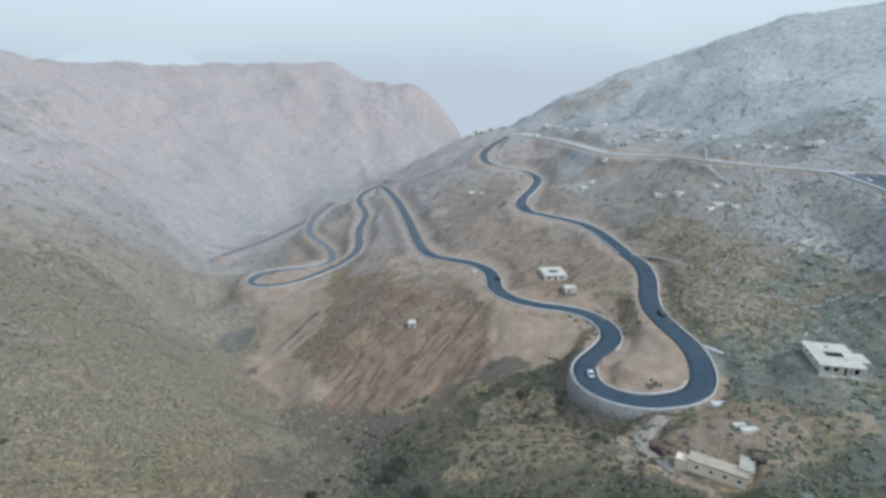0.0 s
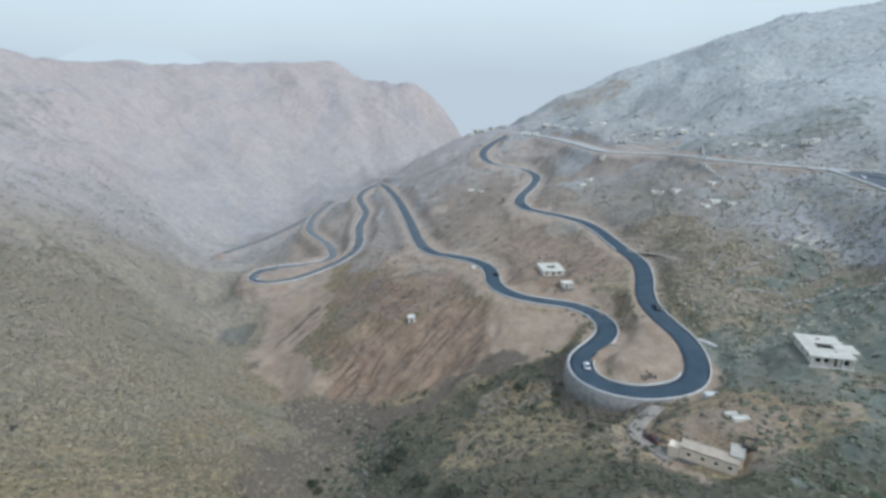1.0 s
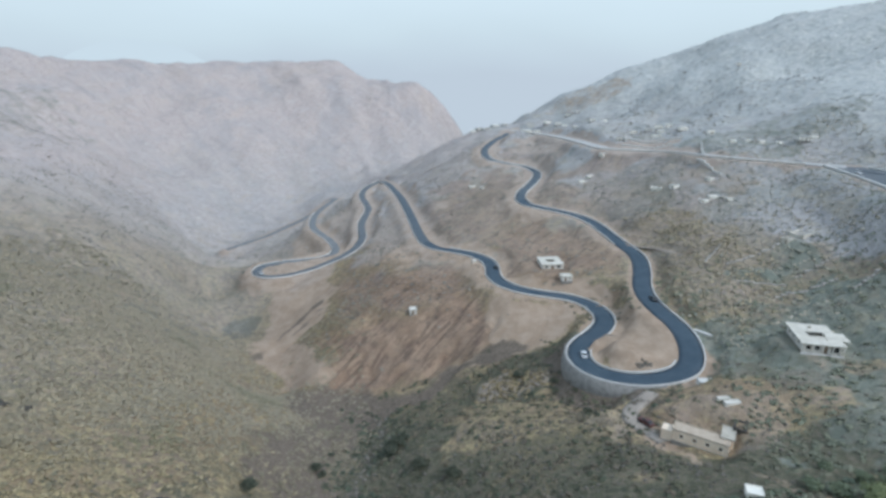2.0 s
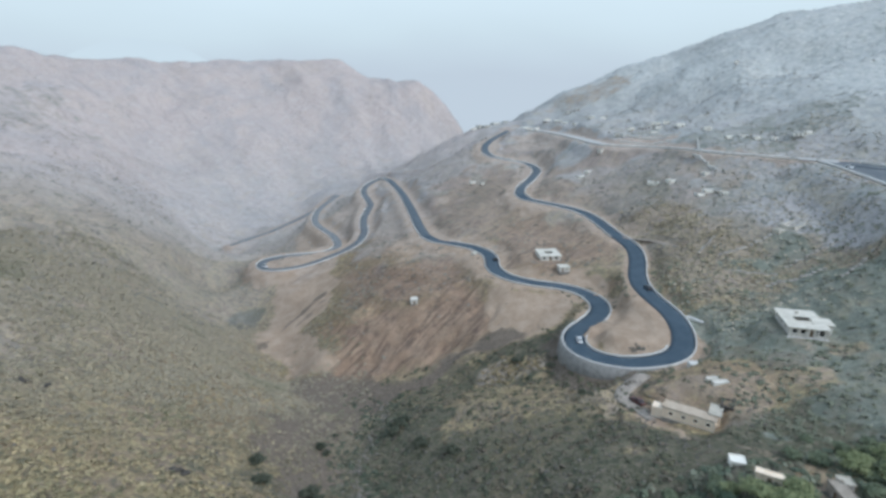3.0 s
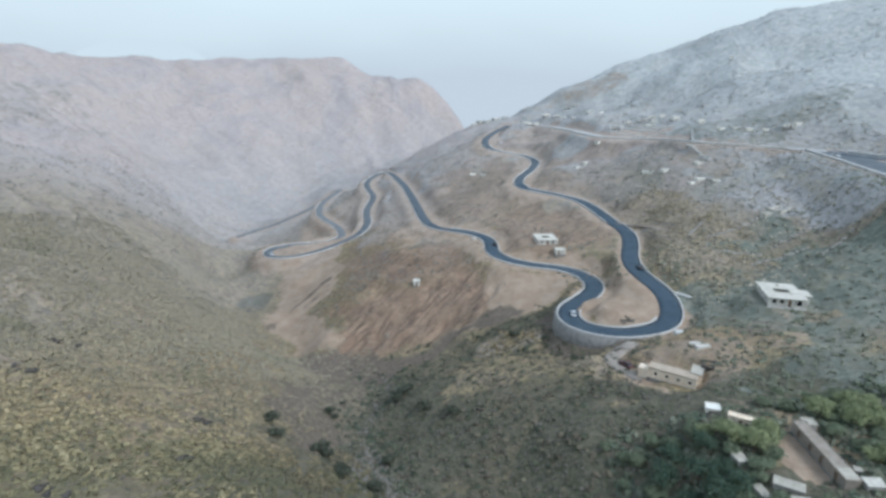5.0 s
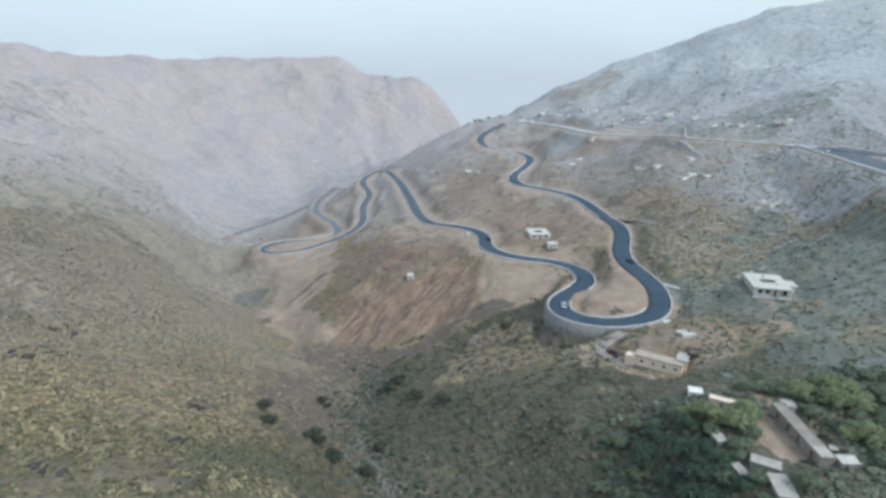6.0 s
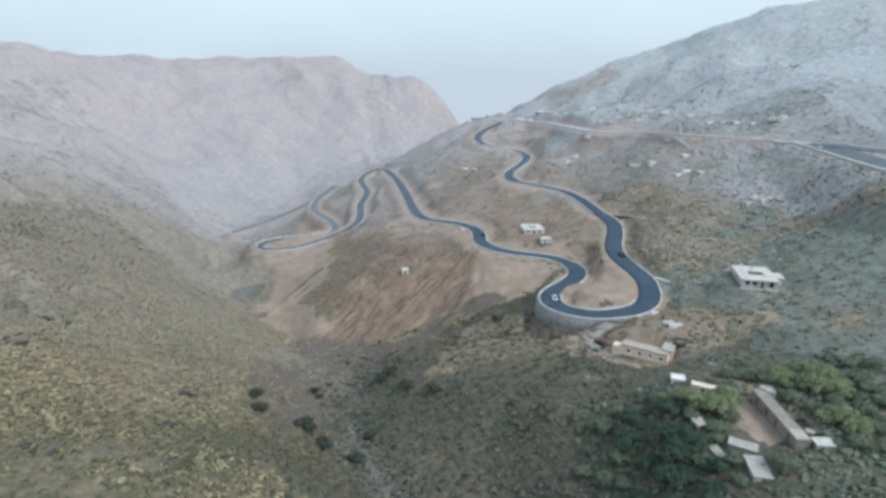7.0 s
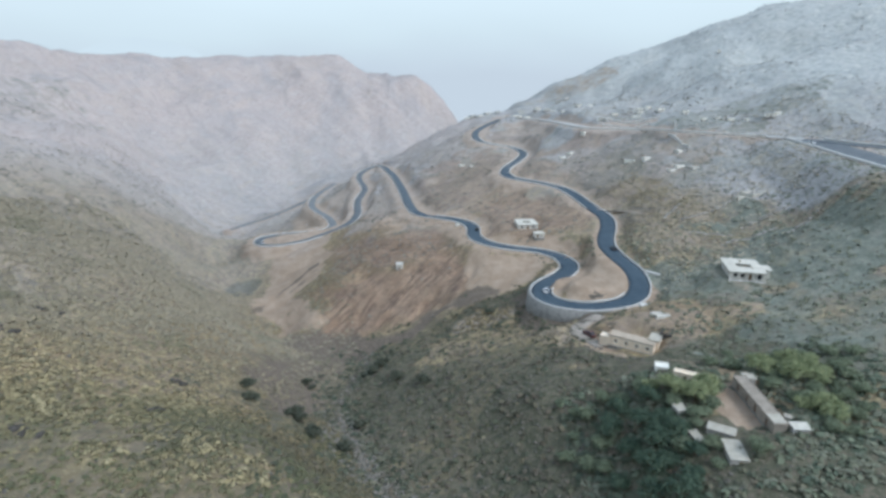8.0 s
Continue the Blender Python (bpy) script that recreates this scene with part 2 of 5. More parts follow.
def road_near(x, y, line):
    """Distance to a line in plan and its height there."""
    d, z = np.full(x.shape, 1e6), np.zeros(x.shape)
    inside = np.where((x > line[:, 0].min() - 30) & (x < line[:, 0].max() + 30) & (y > line[:, 1].min() - 30) & (y < line[:, 1].max() + 30))[0]
    a, seg = line[:-1], np.diff(line, axis=0)
    length2 = (seg[:, :2] ** 2).sum(1)
    for i in range(0, len(inside), 4000):
        k = inside[i:i + 4000]
        px, py = x[k][:, None] - a[:, 0], y[k][:, None] - a[:, 1]
        s = np.clip((px * seg[:, 0] + py * seg[:, 1]) / length2, 0, 1)
        dist = np.hypot(px - s * seg[:, 0], py - s * seg[:, 1])
        j = dist.argmin(1)
        d[k] = dist[np.arange(len(k)), j]
        z[k] = a[j, 2] + s[np.arange(len(k)), j] * seg[j, 2]
    return d, z


def oval(x, y, cx, cy, rx, ry, turn=0.0, rough=0.35, seed=3):
    """1 inside a rough-edged oval patch, 0 outside."""
    c, s = math.cos(radians(turn)), math.sin(radians(turn))
    u, v = ((x - cx) * c + (y - cy) * s) / rx, (-(x - cx) * s + (y - cy) * c) / ry
    return step(1.12, 0.88, np.hypot(u, v) + rough * fbm(x, y, 12, 4, seed))


def area(x, y, corners, rough=7.0, soft=4.0, seed=3):
    """1 inside a rough-edged patch with these corners in plan, 0 outside."""
    c = np.array(corners, float)
    near = np.where((x > c[:, 0].min() - 15) & (x < c[:, 0].max() + 15) & (y > c[:, 1].min() - 15) & (y < c[:, 1].max() + 15))[0]
    out = np.zeros(x.shape)
    px, py = x[near], y[near]
    gap, inside = np.full(px.shape, 1e6), np.zeros(px.shape, bool)
    for (ax, ay), (bx, by) in zip(c, np.roll(c, -1, 0)):
        k = np.clip(((px - ax) * (bx - ax) + (py - ay) * (by - ay)) / ((bx - ax) ** 2 + (by - ay) ** 2), 0, 1)
        gap = np.minimum(gap, np.hypot(px - ax - k * (bx - ax), py - ay - k * (by - ay)))
        inside ^= ((ay > py) != (by > py)) & (px < (bx - ax) * (py - ay) / (by - ay + 1e-9) + ax)
    out[near] = step(soft, -soft, np.where(inside, -gap, gap) + rough * fbm(px, py, 14, 4, seed))
    return out


SAND_FAN = [(-100, 287), (-92, 300), (-68, 297), (-56, 262), (-59, 233), (-67, 225), (-54, 203), (-44, 192), (-53, 185), (-65, 191), (-81, 208), (-89, 217), (-90, 254)]
SAND_CUT = [(10, 241), (18, 214), (26, 199), (39, 197), (53, 188), (46, 176), (30, 174), (20, 176), (19, 190), (17, 206)]
RILLS = [(-57, 215), (-32, 214), (-8, 213), (8, 219), (17, 206), (22, 186), (16, 178), (-5, 178), (-26, 178), (-46, 184), (-47, 200)]
KNOLL_BRUSH = [(-59, 277), (-48, 231), (-40, 216), (-25, 213), (4, 206), (13, 208), (14, 220), (8, 238), (2, 246), (-23, 250), (-40, 262)]
KNOLL_TOP = [(-18, 290), (-6, 262), (-22, 250), (-42, 262), (-50, 285), (-48, 325), (-28, 310)]
WASH = resample([(32, 173, 0), (18, 173, 0), (4, 176.5, 0), (-5, 169, 0), (-17, 169, 0)], 3)
SADDLE_SCAR = [(60, 472), (85, 470), (101, 418), (86, 405), (70, 412), (58, 440)]
DRY_BELT = [(88, 262), (112, 270), (130, 228), (122, 185), (104, 157), (90, 170), (93, 215)]
DRY_BUMP = [(12, 161), (24, 164), (38, 151), (37, 143), (24, 145), (13, 151)]
GULLY_FLANK = [(-64, 184), (-50, 156), (-54, 130), (-48, 106), (-40, 90), (-31, 92), (-29, 120), (-25, 150), (-14, 172), (-40, 184)]
GREEN_FIELD = [(106, 192), (126, 191), (140, 197), (138, 187), (122, 180), (108, 184)]
FIELD_HOLLOW = [(100, 160), (118, 200), (150, 215), (175, 190), (165, 130), (125, 112), (104, 118)]

PADS = [(105, 133, 46.7, 10), (48, 230, 37.4, 9), (52.5, 212, 37.0, 4), (59, 102, 36.3, 8), (67, 61, 44.2, 9)]


def relief(x, y):
    """Height of the ground, and the road distances that shape it."""
    z = landform(x, y)
    far = step(150, 500, np.hypot(x, y))
    z = z + (2.6 + 5.0 * far) * fbm(x, y, 55, 3, 11) + (1.1 + 1.3 * far) * fbm(x, y, 14, 4, 21)
    z = z + 14 * far * step(60, 110, z) * (0.5 - np.abs(fbm(x * 0.8 + y * 0.35, y * 0.35 - x * 0.1, 90, 3, 31)))
    # gullies worn down the west face
    face = step(420, 560, y) * step(-20, -120, x) + step(-150, -260, x) * step(250, 350, y)
    z = z - 8.0 * np.clip(face, 0, 1) * step(1010, 900, y) * np.abs(smooth_noise((x + 0.35 * y) / 42 + 0.6 * fbm(x, y, 60, 2, 5), y / 260, 8)) * 2
    # slanting ribs and hollows on the west slope and the east mountain
    ribs = step(-90, -190, x) * step(150, 260, y) * step(1000, 880, y)
    z = z - 5.0 * ribs * np.abs(smooth_noise((x * 0.6 + y * 0.8) / 24 + 0.7 * fbm(x, y, 50, 2, 14), (x * 0.8 - y * 0.6) / 170, 15)) * 2
    east = step(150, 230, x) * step(250, 340, y) * step(600, 540, y)
    z = z - 4.0 * east * np.abs(smooth_noise((x * 0.35 + y * 0.94) / 30 + 0.7 * fbm(x, y, 50, 2, 16), (x * 0.94 - y * 0.35) / 190, 17)) * 2
    # rills in the bare front of the knoll
    rill = area(x, y, RILLS, 6.0, 4.0)
    z = z - 3.4 * rill * step(-0.4, 0.2, fbm(x, y, 16, 3, 7)) * np.abs(smooth_noise((x * 0.69 - y * 0.72) / 3.3 + 1.1 * fbm(x, y, 15, 3, 6), (x * 0.72 + y * 0.69) / 34, 9)) * 2
    # ledges and hollows under the brush on top of the knoll
    z = z + 2.2 * area(x, y, KNOLL_BRUSH, 8.0, 6.0) * fbm(x * 0.8 + y * 0.3, y * 1.3, 8, 3, 18)
    # old field terraces in the east hollow: level treads and short banks
    fields = area(x, y, FIELD_HOLLOW, 10.0, 8.0, 12)
    tread = z / 2.2 + 0.25 * fbm(x, y, 25, 2, 13)
    z = z + 0.55 * fields * 2.2 * (np.floor(tread) + step(0.62, 1.0, tread - np.floor(tread)) - tread + 0.3)
    # the dry bump below the bend and the mound beside the track
    for cx, cy, up, r in ((30, 151, 2.4, 11), (22, 156, 1.4, 8), (43, 113, 1.8, 8)):
        z = z + up * step(r, 0.25 * r, np.hypot(x - cx, y - cy) + 3 * fbm(x, y, 9, 2, 19))
    for cx, cy, cz, r in PADS:
        z = z + (cz - z) * step(r * 1.5, r * 0.85, np.hypot(x - cx, y - cy))
    nearest = np.full(x.shape, 1e6)
    for name, line in (*tracks.items(), *roads.items()):
        d, rz = road_near(x, y, line)
        half, bank = HALF[name], BANK[name]
        flat = half + (2.2 if name in roads else 0.8)
        hold = step(flat + bank, flat, d)
        if name == "loop_road":
            # the bend stands on its wall: outside it the ground falls away at once
            outer = (np.hypot(x - 56, y - 146) > 11) * step(64, 54, x) * step(172, 160, y)
            hold = hold + outer * (step(half + 0.5, half - 0.6, d) - hold)
        z = z + (rz - 0.12 - z) * hold
        nearest = np.minimum(nearest, d - half + (0.0 if name in roads else 3.0))
    return z, nearest


def ground_at(x, y):
    return float(relief(np.array([float(x)]), np.array([float(y)]))[0][0])


# ---- materials ----
class Nodes:
    """A node material with short calls for its parts."""

    def __init__(self, name, rough=0.85, spec=0.25, metal=0.0):
        self.m = bpy.data.materials.new(name)
        self.m.use_nodes = True
        self.t = self.m.node_tree
        self.b = self.t.nodes["Principled BSDF"]
        self.b.inputs["Roughness"].default_value = rough
        self.b.inputs["Specular IOR Level"].default_value = spec
        self.b.inputs["Metallic"].default_value = metal
        geo = self.t.nodes.new("ShaderNodeNewGeometry")
        self.place = geo.outputs["Position"]
        self.island = geo.outputs["Random Per Island"]

    def put(self, socket, value):
        if isinstance(value, bpy.types.NodeSocket):
            self.t.links.new(value, socket)
        elif isinstance(value, tuple) and len(value) == 3 and socket.type == "RGBA":
            socket.default_value = (*value, 1)
        else:
            socket.default_value = value

    def noise(self, size, detail=4.0, rough=0.6, stretch=None, warp=0.0, turn=0.0):
        n = self.t.nodes.new("ShaderNodeTexNoise")
        n.inputs["Scale"].default_value = 1.0 / size
        n.inputs["Detail"].default_value, n.inputs["Roughness"].default_value = detail, rough
        n.inputs["Distortion"].default_value = warp
        v = self.place
        if stretch:
            mp = self.t.nodes.new("ShaderNodeMapping")
            mp.vector_type = "TEXTURE"
            mp.inputs["Scale"].default_value = [1 / s for s in stretch]
            mp.inputs["Rotation"].default_value = (0, 0, -radians(turn))
            self.t.links.new(v, mp.inputs["Vector"])
            v = mp.outputs["Vector"]
        self.t.links.new(v, n.inputs["Vector"])
        return n.outputs["Fac"]

    def ramp(self, fac, lo, hi, a=0.0, b=1.0):
        n = self.t.nodes.new("ShaderNodeMapRange")
        n.interpolation_type = "SMOOTHSTEP"
        for k, v in (("Value", fac), ("From Min", lo), ("From Max", hi), ("To Min", a), ("To Max", b)):
            self.put(n.inputs[k], v)
        return n.outputs["Result"]

    def math(self, op, a, b=0.0):
        n = self.t.nodes.new("ShaderNodeMath")
        n.operation = op
        self.put(n.inputs[0], a)
        self.put(n.inputs[1], b)
        return n.outputs[0]

    def mix(self, fac, a, b, mode="MIX"):
        n = self.t.nodes.new("ShaderNodeMix")
        n.data_type, n.blend_type = "RGBA", mode
        self.put(n.inputs[0], fac)
        self.put(n.inputs[6], a)
        self.put(n.inputs[7], b)
        return n.outputs[2]

    def attribute(self, name):
        n = self.t.nodes.new("ShaderNodeAttribute")
        n.attribute_name = name
        s = self.t.nodes.new("ShaderNodeSeparateColor")
        self.t.links.new(n.outputs["Color"], s.inputs[0])
        return n.outputs["Color"], s.outputs[0], s.outputs[1], s.outputs[2]

    def object_random(self):
        return self.t.nodes.new("ShaderNodeObjectInfo").outputs["Random"]

    def bump(self, fac, strength=0.5, depth=0.1):
        n = self.t.nodes.new("ShaderNodeBump")
        n.inputs["Strength"].default_value, n.inputs["Distance"].default_value = strength, depth
        self.t.links.new(fac, n.inputs["Height"])
        self.t.links.new(n.outputs["Normal"], self.b.inputs["Normal"])

    def done(self, color):
        self.put(self.b.inputs["Base Color"], color)
        return self.m


def ground_material():
    n = Nodes("scrub_ground", 0.95, 0.1)
    _, bare, green, pale = n.attribute("cover")
    _, rust, gravel, grey = n.attribute("cover_more")
    _, high, ochre, sage = n.attribute("cover_high")
    broad, mid, fine, grit = n.noise(26, 5), n.noise(5, 5, 0.65), n.noise(1.1, 4, 0.7), n.noise(0.35, 2, 0.6)
    soil = n.mix(n.ramp(broad, 0.35, 0.65), (0.205, 0.152, 0.098), (0.262, 0.215, 0.126))
    soil = n.mix(n.ramp(mid, 0.42, 0.62), soil, (0.300, 0.225, 0.142))
    soil = n.mix(n.ramp(n.noise(14, 5, 0.7, None, 0.5), 0.50, 0.62, 0.0, 0.7), soil, (0.235, 0.182, 0.142))
    soil = n.mix(n.ramp(n.noise(9, 5, 0.7, None, 0.4), 0.56, 0.66, 0.0, 0.6), soil, (0.140, 0.142, 0.098))
    soil = n.mix(n.ramp(fine, 0.50, 0.62, 0.0, 0.55), soil, (0.111, 0.099, 0.072))
    soil = n.mix(n.ramp(grit, 0.60, 0.72, 0.0, 0.5), soil, (0.390, 0.337, 0.262))
    clump = n.noise(1.7, 5, 0.7, (0.6, 1.0, 1.0), 0.4)
    soil = n.mix(n.ramp(clump, 0.50, 0.60, 0.0, 0.75), soil, (0.385, 0.315, 0.175))
    soil = n.mix(n.ramp(n.noise(3.4, 5, 0.72, (0.7, 1.0, 1.0), 0.4), 0.53, 0.64, 0.0, 0.7), soil, (0.135, 0.118, 0.085))
    leafy = n.mix(n.ramp(mid, 0.40, 0.62), (0.082, 0.084, 0.055), (0.132, 0.125, 0.084))
    soil = n.mix(n.ramp(n.noise(2.6, 4, 0.7), 0.57, 0.64, 0.0, 0.7), soil, (0.105, 0.104, 0.075))
    leafy = n.mix(n.ramp(fine, 0.46, 0.60, 0.0, 0.75), leafy, (0.185, 0.155, 0.118))
    leafy = n.mix(n.ramp(grit, 0.58, 0.70, 0.0, 0.6), leafy, (0.260, 0.228, 0.185))
    leafy = n.mix(n.ramp(n.noise(2.2, 3, 0.6), 0.55, 0.66, 0.0, 0.7), leafy, (0.048, 0.060, 0.042))
    col = n.mix(n.ramp(n.math("ADD", green, n.math("MULTIPLY", n.math("SUBTRACT", mid, 0.5), 0.9)), 0.25, 0.75), soil, leafy)
    # far west face: distance haze put into its pale, low-contrast rock colours
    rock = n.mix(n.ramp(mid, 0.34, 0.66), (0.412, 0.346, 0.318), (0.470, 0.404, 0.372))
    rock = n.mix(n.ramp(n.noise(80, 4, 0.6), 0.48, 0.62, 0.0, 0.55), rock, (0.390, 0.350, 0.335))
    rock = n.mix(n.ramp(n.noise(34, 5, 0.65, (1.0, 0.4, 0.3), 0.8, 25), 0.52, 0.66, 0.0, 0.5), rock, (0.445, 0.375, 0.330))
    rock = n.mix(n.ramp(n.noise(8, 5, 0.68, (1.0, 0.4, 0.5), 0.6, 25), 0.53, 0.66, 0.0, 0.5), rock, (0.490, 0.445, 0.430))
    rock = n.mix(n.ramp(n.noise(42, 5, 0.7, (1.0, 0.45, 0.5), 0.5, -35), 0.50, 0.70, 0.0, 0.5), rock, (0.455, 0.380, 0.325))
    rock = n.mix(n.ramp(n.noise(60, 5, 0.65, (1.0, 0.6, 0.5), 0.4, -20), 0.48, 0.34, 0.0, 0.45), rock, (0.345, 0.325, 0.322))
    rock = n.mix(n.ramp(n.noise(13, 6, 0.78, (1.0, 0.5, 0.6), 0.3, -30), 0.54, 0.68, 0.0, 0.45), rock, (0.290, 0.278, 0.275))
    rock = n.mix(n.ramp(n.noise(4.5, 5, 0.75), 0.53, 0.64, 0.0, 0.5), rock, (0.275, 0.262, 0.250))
    # light and dark streaks paint the shading of the slanting gullies
    rib_streaks = n.noise(9.0, 6, 0.72, (1.0, 0.13, 0.13), 0.3, 127)
    rock = n.mix(n.ramp(rib_streaks, 0.54, 0.66, 0.0, 0.35), rock, (0.500, 0.440, 0.405))
    rock = n.mix(n.ramp(rib_streaks, 0.45, 0.36, 0.0, 0.3), rock, (0.285, 0.265, 0.258))
    # mid and east slopes: greyed and paled to stand for haze
    hazed_slope = n.mix(n.ramp(mid, 0.38, 0.62), (0.358, 0.342, 0.334), (0.425, 0.402, 0.386))
    hazed_slope = n.mix(n.ramp(broad, 0.44, 0.62, 0.0, 0.5), hazed_slope, (0.270, 0.295, 0.280))
    hazed_slope = n.mix(n.ramp(n.noise(18, 5, 0.7, None, 0.5), 0.52, 0.64, 0.0, 0.7), hazed_slope, (0.405, 0.360, 0.285))
    hazed_slope = n.mix(n.ramp(n.noise(7, 5, 0.75, None, 0.3), 0.53, 0.64, 0.0, 0.6), hazed_slope, (0.225, 0.235, 0.215))
    hazed_slope = n.mix(n.ramp(rib_streaks, 0.55, 0.65, 0.0, 0.5), hazed_slope, (0.440, 0.400, 0.362))
    hazed_slope = n.mix(n.ramp(n.noise(2.4, 4, 0.7), 0.53, 0.66, 0.0, 0.55), hazed_slope, (0.204, 0.205, 0.197))
    hazed_slope = n.mix(n.ramp(n.noise(3.6, 4, 0.7), 0.56, 0.63, 0.0, 0.6), hazed_slope, (0.185, 0.190, 0.172))
    hazed_slope = n.mix(n.ramp(n.noise(1.6, 3, 0.6), 0.56, 0.66, 0.0, 0.5), hazed_slope, (0.462, 0.427, 0.378))
    # upper east slope: paler still, haze put in by height
    hazed_heights = n.mix(n.ramp(mid, 0.36, 0.64), (0.408, 0.415, 0.400), (0.455, 0.456, 0.438))
    hazed_heights = n.mix(n.ramp(broad, 0.46, 0.66, 0.0, 0.35), hazed_heights, (0.420, 0.405, 0.372))
    hazed_heights = n.mix(n.ramp(n.noise(3.2, 4, 0.75), 0.52, 0.58, 0.0, 0.8), hazed_heights, (0.560, 0.550, 0.500))
    hazed_heights = n.mix(n.ramp(n.noise(4.4, 4, 0.75), 0.53, 0.60, 0.0, 0.7), hazed_heights, (0.290, 0.305, 0.285))
    hazed_slope = n.mix(high, hazed_slope, hazed_heights)
    col = n.mix(grey, col, hazed_slope)
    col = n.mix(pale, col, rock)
    shrubs = n.noise(3.2, 5, 0.75, None, 0.4)
    dry = n.mix(n.ramp(shrubs, 0.42, 0.58), (0.290, 0.245, 0.208), (0.405, 0.330, 0.245))
    dry = n.mix(n.ramp(fine, 0.52, 0.64, 0.0, 0.5), dry, (0.190, 0.165, 0.130))
    col = n.mix(n.ramp(n.math("ADD", ochre, n.math("MULTIPLY", n.math("SUBTRACT", n.noise(12, 5, 0.7), 0.5), 1.2)), 0.3, 0.8), col, dry)
    # herb tones greyed and lifted for the haze over the east hollow
    herb = n.mix(n.ramp(shrubs, 0.40, 0.60), (0.165, 0.180, 0.145), (0.245, 0.250, 0.205))
    herb = n.mix(n.ramp(fine, 0.54, 0.66, 0.0, 0.5), herb, (0.118, 0.132, 0.105))
    herb = n.mix(n.ramp(n.noise(9, 5, 0.7, None, 0.4), 0.56, 0.66, 0.0, 0.5), herb, (0.290, 0.270, 0.225))
    col = n.mix(n.ramp(n.math("ADD", sage, n.math("MULTIPLY", n.math("SUBTRACT", n.noise(15, 5, 0.7), 0.5), 1.2)), 0.3, 0.8), col, herb)
    streak = n.noise(2.0, 6, 0.75, (1.0, 0.14, 0.14), 0.5, 46)
    red = n.mix(n.ramp(n.noise(9, 4, 0.6), 0.40, 0.62), (0.262, 0.180, 0.128), (0.335, 0.238, 0.170))
    red = n.mix(n.ramp(n.noise(5.5, 5, 0.7, None, 0.5), 0.52, 0.64, 0.0, 0.6), red, (0.165, 0.122, 0.100))
    red = n.mix(n.ramp(streak, 0.52, 0.60, 0.0, 0.85), red, (0.125, 0.084, 0.072))
    red = n.mix(n.ramp(streak, 0.46, 0.34, 0.0, 0.6), red, (0.370, 0.280, 0.200))
    red = n.mix(n.ramp(fine, 0.52, 0.66, 0.0, 0.45), red, (0.120, 0.098, 0.080))
    col = n.mix(n.math("MULTIPLY", rust, 0.85), col, red)
    sand = n.mix(n.ramp(mid, 0.36, 0.64), (0.320, 0.240, 0.172), (0.400, 0.310, 0.232))
    sand = n.mix(n.ramp(fine, 0.52, 0.70, 0.0, 0.45), sand, (0.250, 0.190, 0.135))
    # farther sand turned pale grey with the same painted haze
    sand = n.mix(n.math("MULTIPLY", grey, 0.5), sand, n.mix(n.ramp(mid, 0.36, 0.64), (0.360, 0.325, 0.300), (0.430, 0.395, 0.370)))
    edge = n.ramp(n.math("ADD", bare, n.math("ADD", n.math("MULTIPLY", n.math("SUBTRACT", mid, 0.5), 0.5), n.math("MULTIPLY", n.math("SUBTRACT", fine, 0.5), 0.6))), 0.35, 0.65)
    col = n.mix(edge, col, sand)
    stones = n.mix(n.ramp(fine, 0.4, 0.65), (0.140, 0.113, 0.088), (0.198, 0.164, 0.130))
    col = n.mix(n.ramp(n.math("ADD", gravel, n.math("MULTIPLY", n.math("SUBTRACT", mid, 0.5), 0.7)), 0.3, 0.7), col, stones)
    n.bump(n.math("ADD", n.math("MULTIPLY", mid, 1.2), n.math("MULTIPLY", fine, 0.5)), 0.8, 0.9)
    return n.done(col)


def plain(name, a, b, size=1.5, rough=0.85, spec=0.3, stain=0.25, dark=None, metal=0.0, vary=0.0):
    """Paint, plaster, stone or metal: two tones, stains and fine relief."""
    n = Nodes(name, rough, spec, metal)
    big, small = n.noise(size, 5, 0.65), n.noise(size * 0.12, 3, 0.6)
    col = n.mix(n.ramp(big, 0.35, 0.65), a, b)
    dark = dark or tuple(v * 0.55 for v in a)
    streak = n.noise(size * 0.7, 4, 0.7, (1.0, 1.0, 0.25))
    col = n.mix(n.ramp(streak, 0.52, 0.74, 0.0, stain), col, dark)
    col = n.mix(n.ramp(small, 0.5, 0.75, 0.0, 0.25), col, dark)
    if vary:
        col = n.mix(n.math("MULTIPLY", n.object_random(), vary), col, dark)
    n.bump(small, 0.3, 0.02)
    return n.done(col)


def foliage_material(name, thinness=0.0):
    n = Nodes(name, 0.8, 0.2)
    tint = n.attribute("tint")[0]
    col = n.mix(n.math("MULTIPLY", n.island, 0.35), tint, (0.5, 0.5, 0.45), "MULTIPLY")
    n.done(col)
    if not thinness:
        return n.m
    thin = n.t.nodes.new("ShaderNodeBsdfTranslucent")
    n.put(thin.inputs["Color"], col)
    both = n.t.nodes.new("ShaderNodeMixShader")
    both.inputs[0].default_value = thinness
    n.t.links.new(n.b.outputs[0], both.inputs[1])
    n.t.links.new(thin.outputs[0], both.inputs[2])
    n.t.links.new(both.outputs[0], n.t.nodes["Material Output"].inputs["Surface"])
    return n.m


GROUND = ground_material()
ASPHALT = plain("asphalt", (0.038, 0.060, 0.082), (0.054, 0.078, 0.102), 6.0, 0.75, 0.35, 0.2, (0.085, 0.085, 0.082))
CONCRETE = plain("pale_concrete", (0.50, 0.49, 0.46), (0.62, 0.60, 0.56), 2.5, 0.9, 0.2, 0.35, (0.26, 0.24, 0.21))
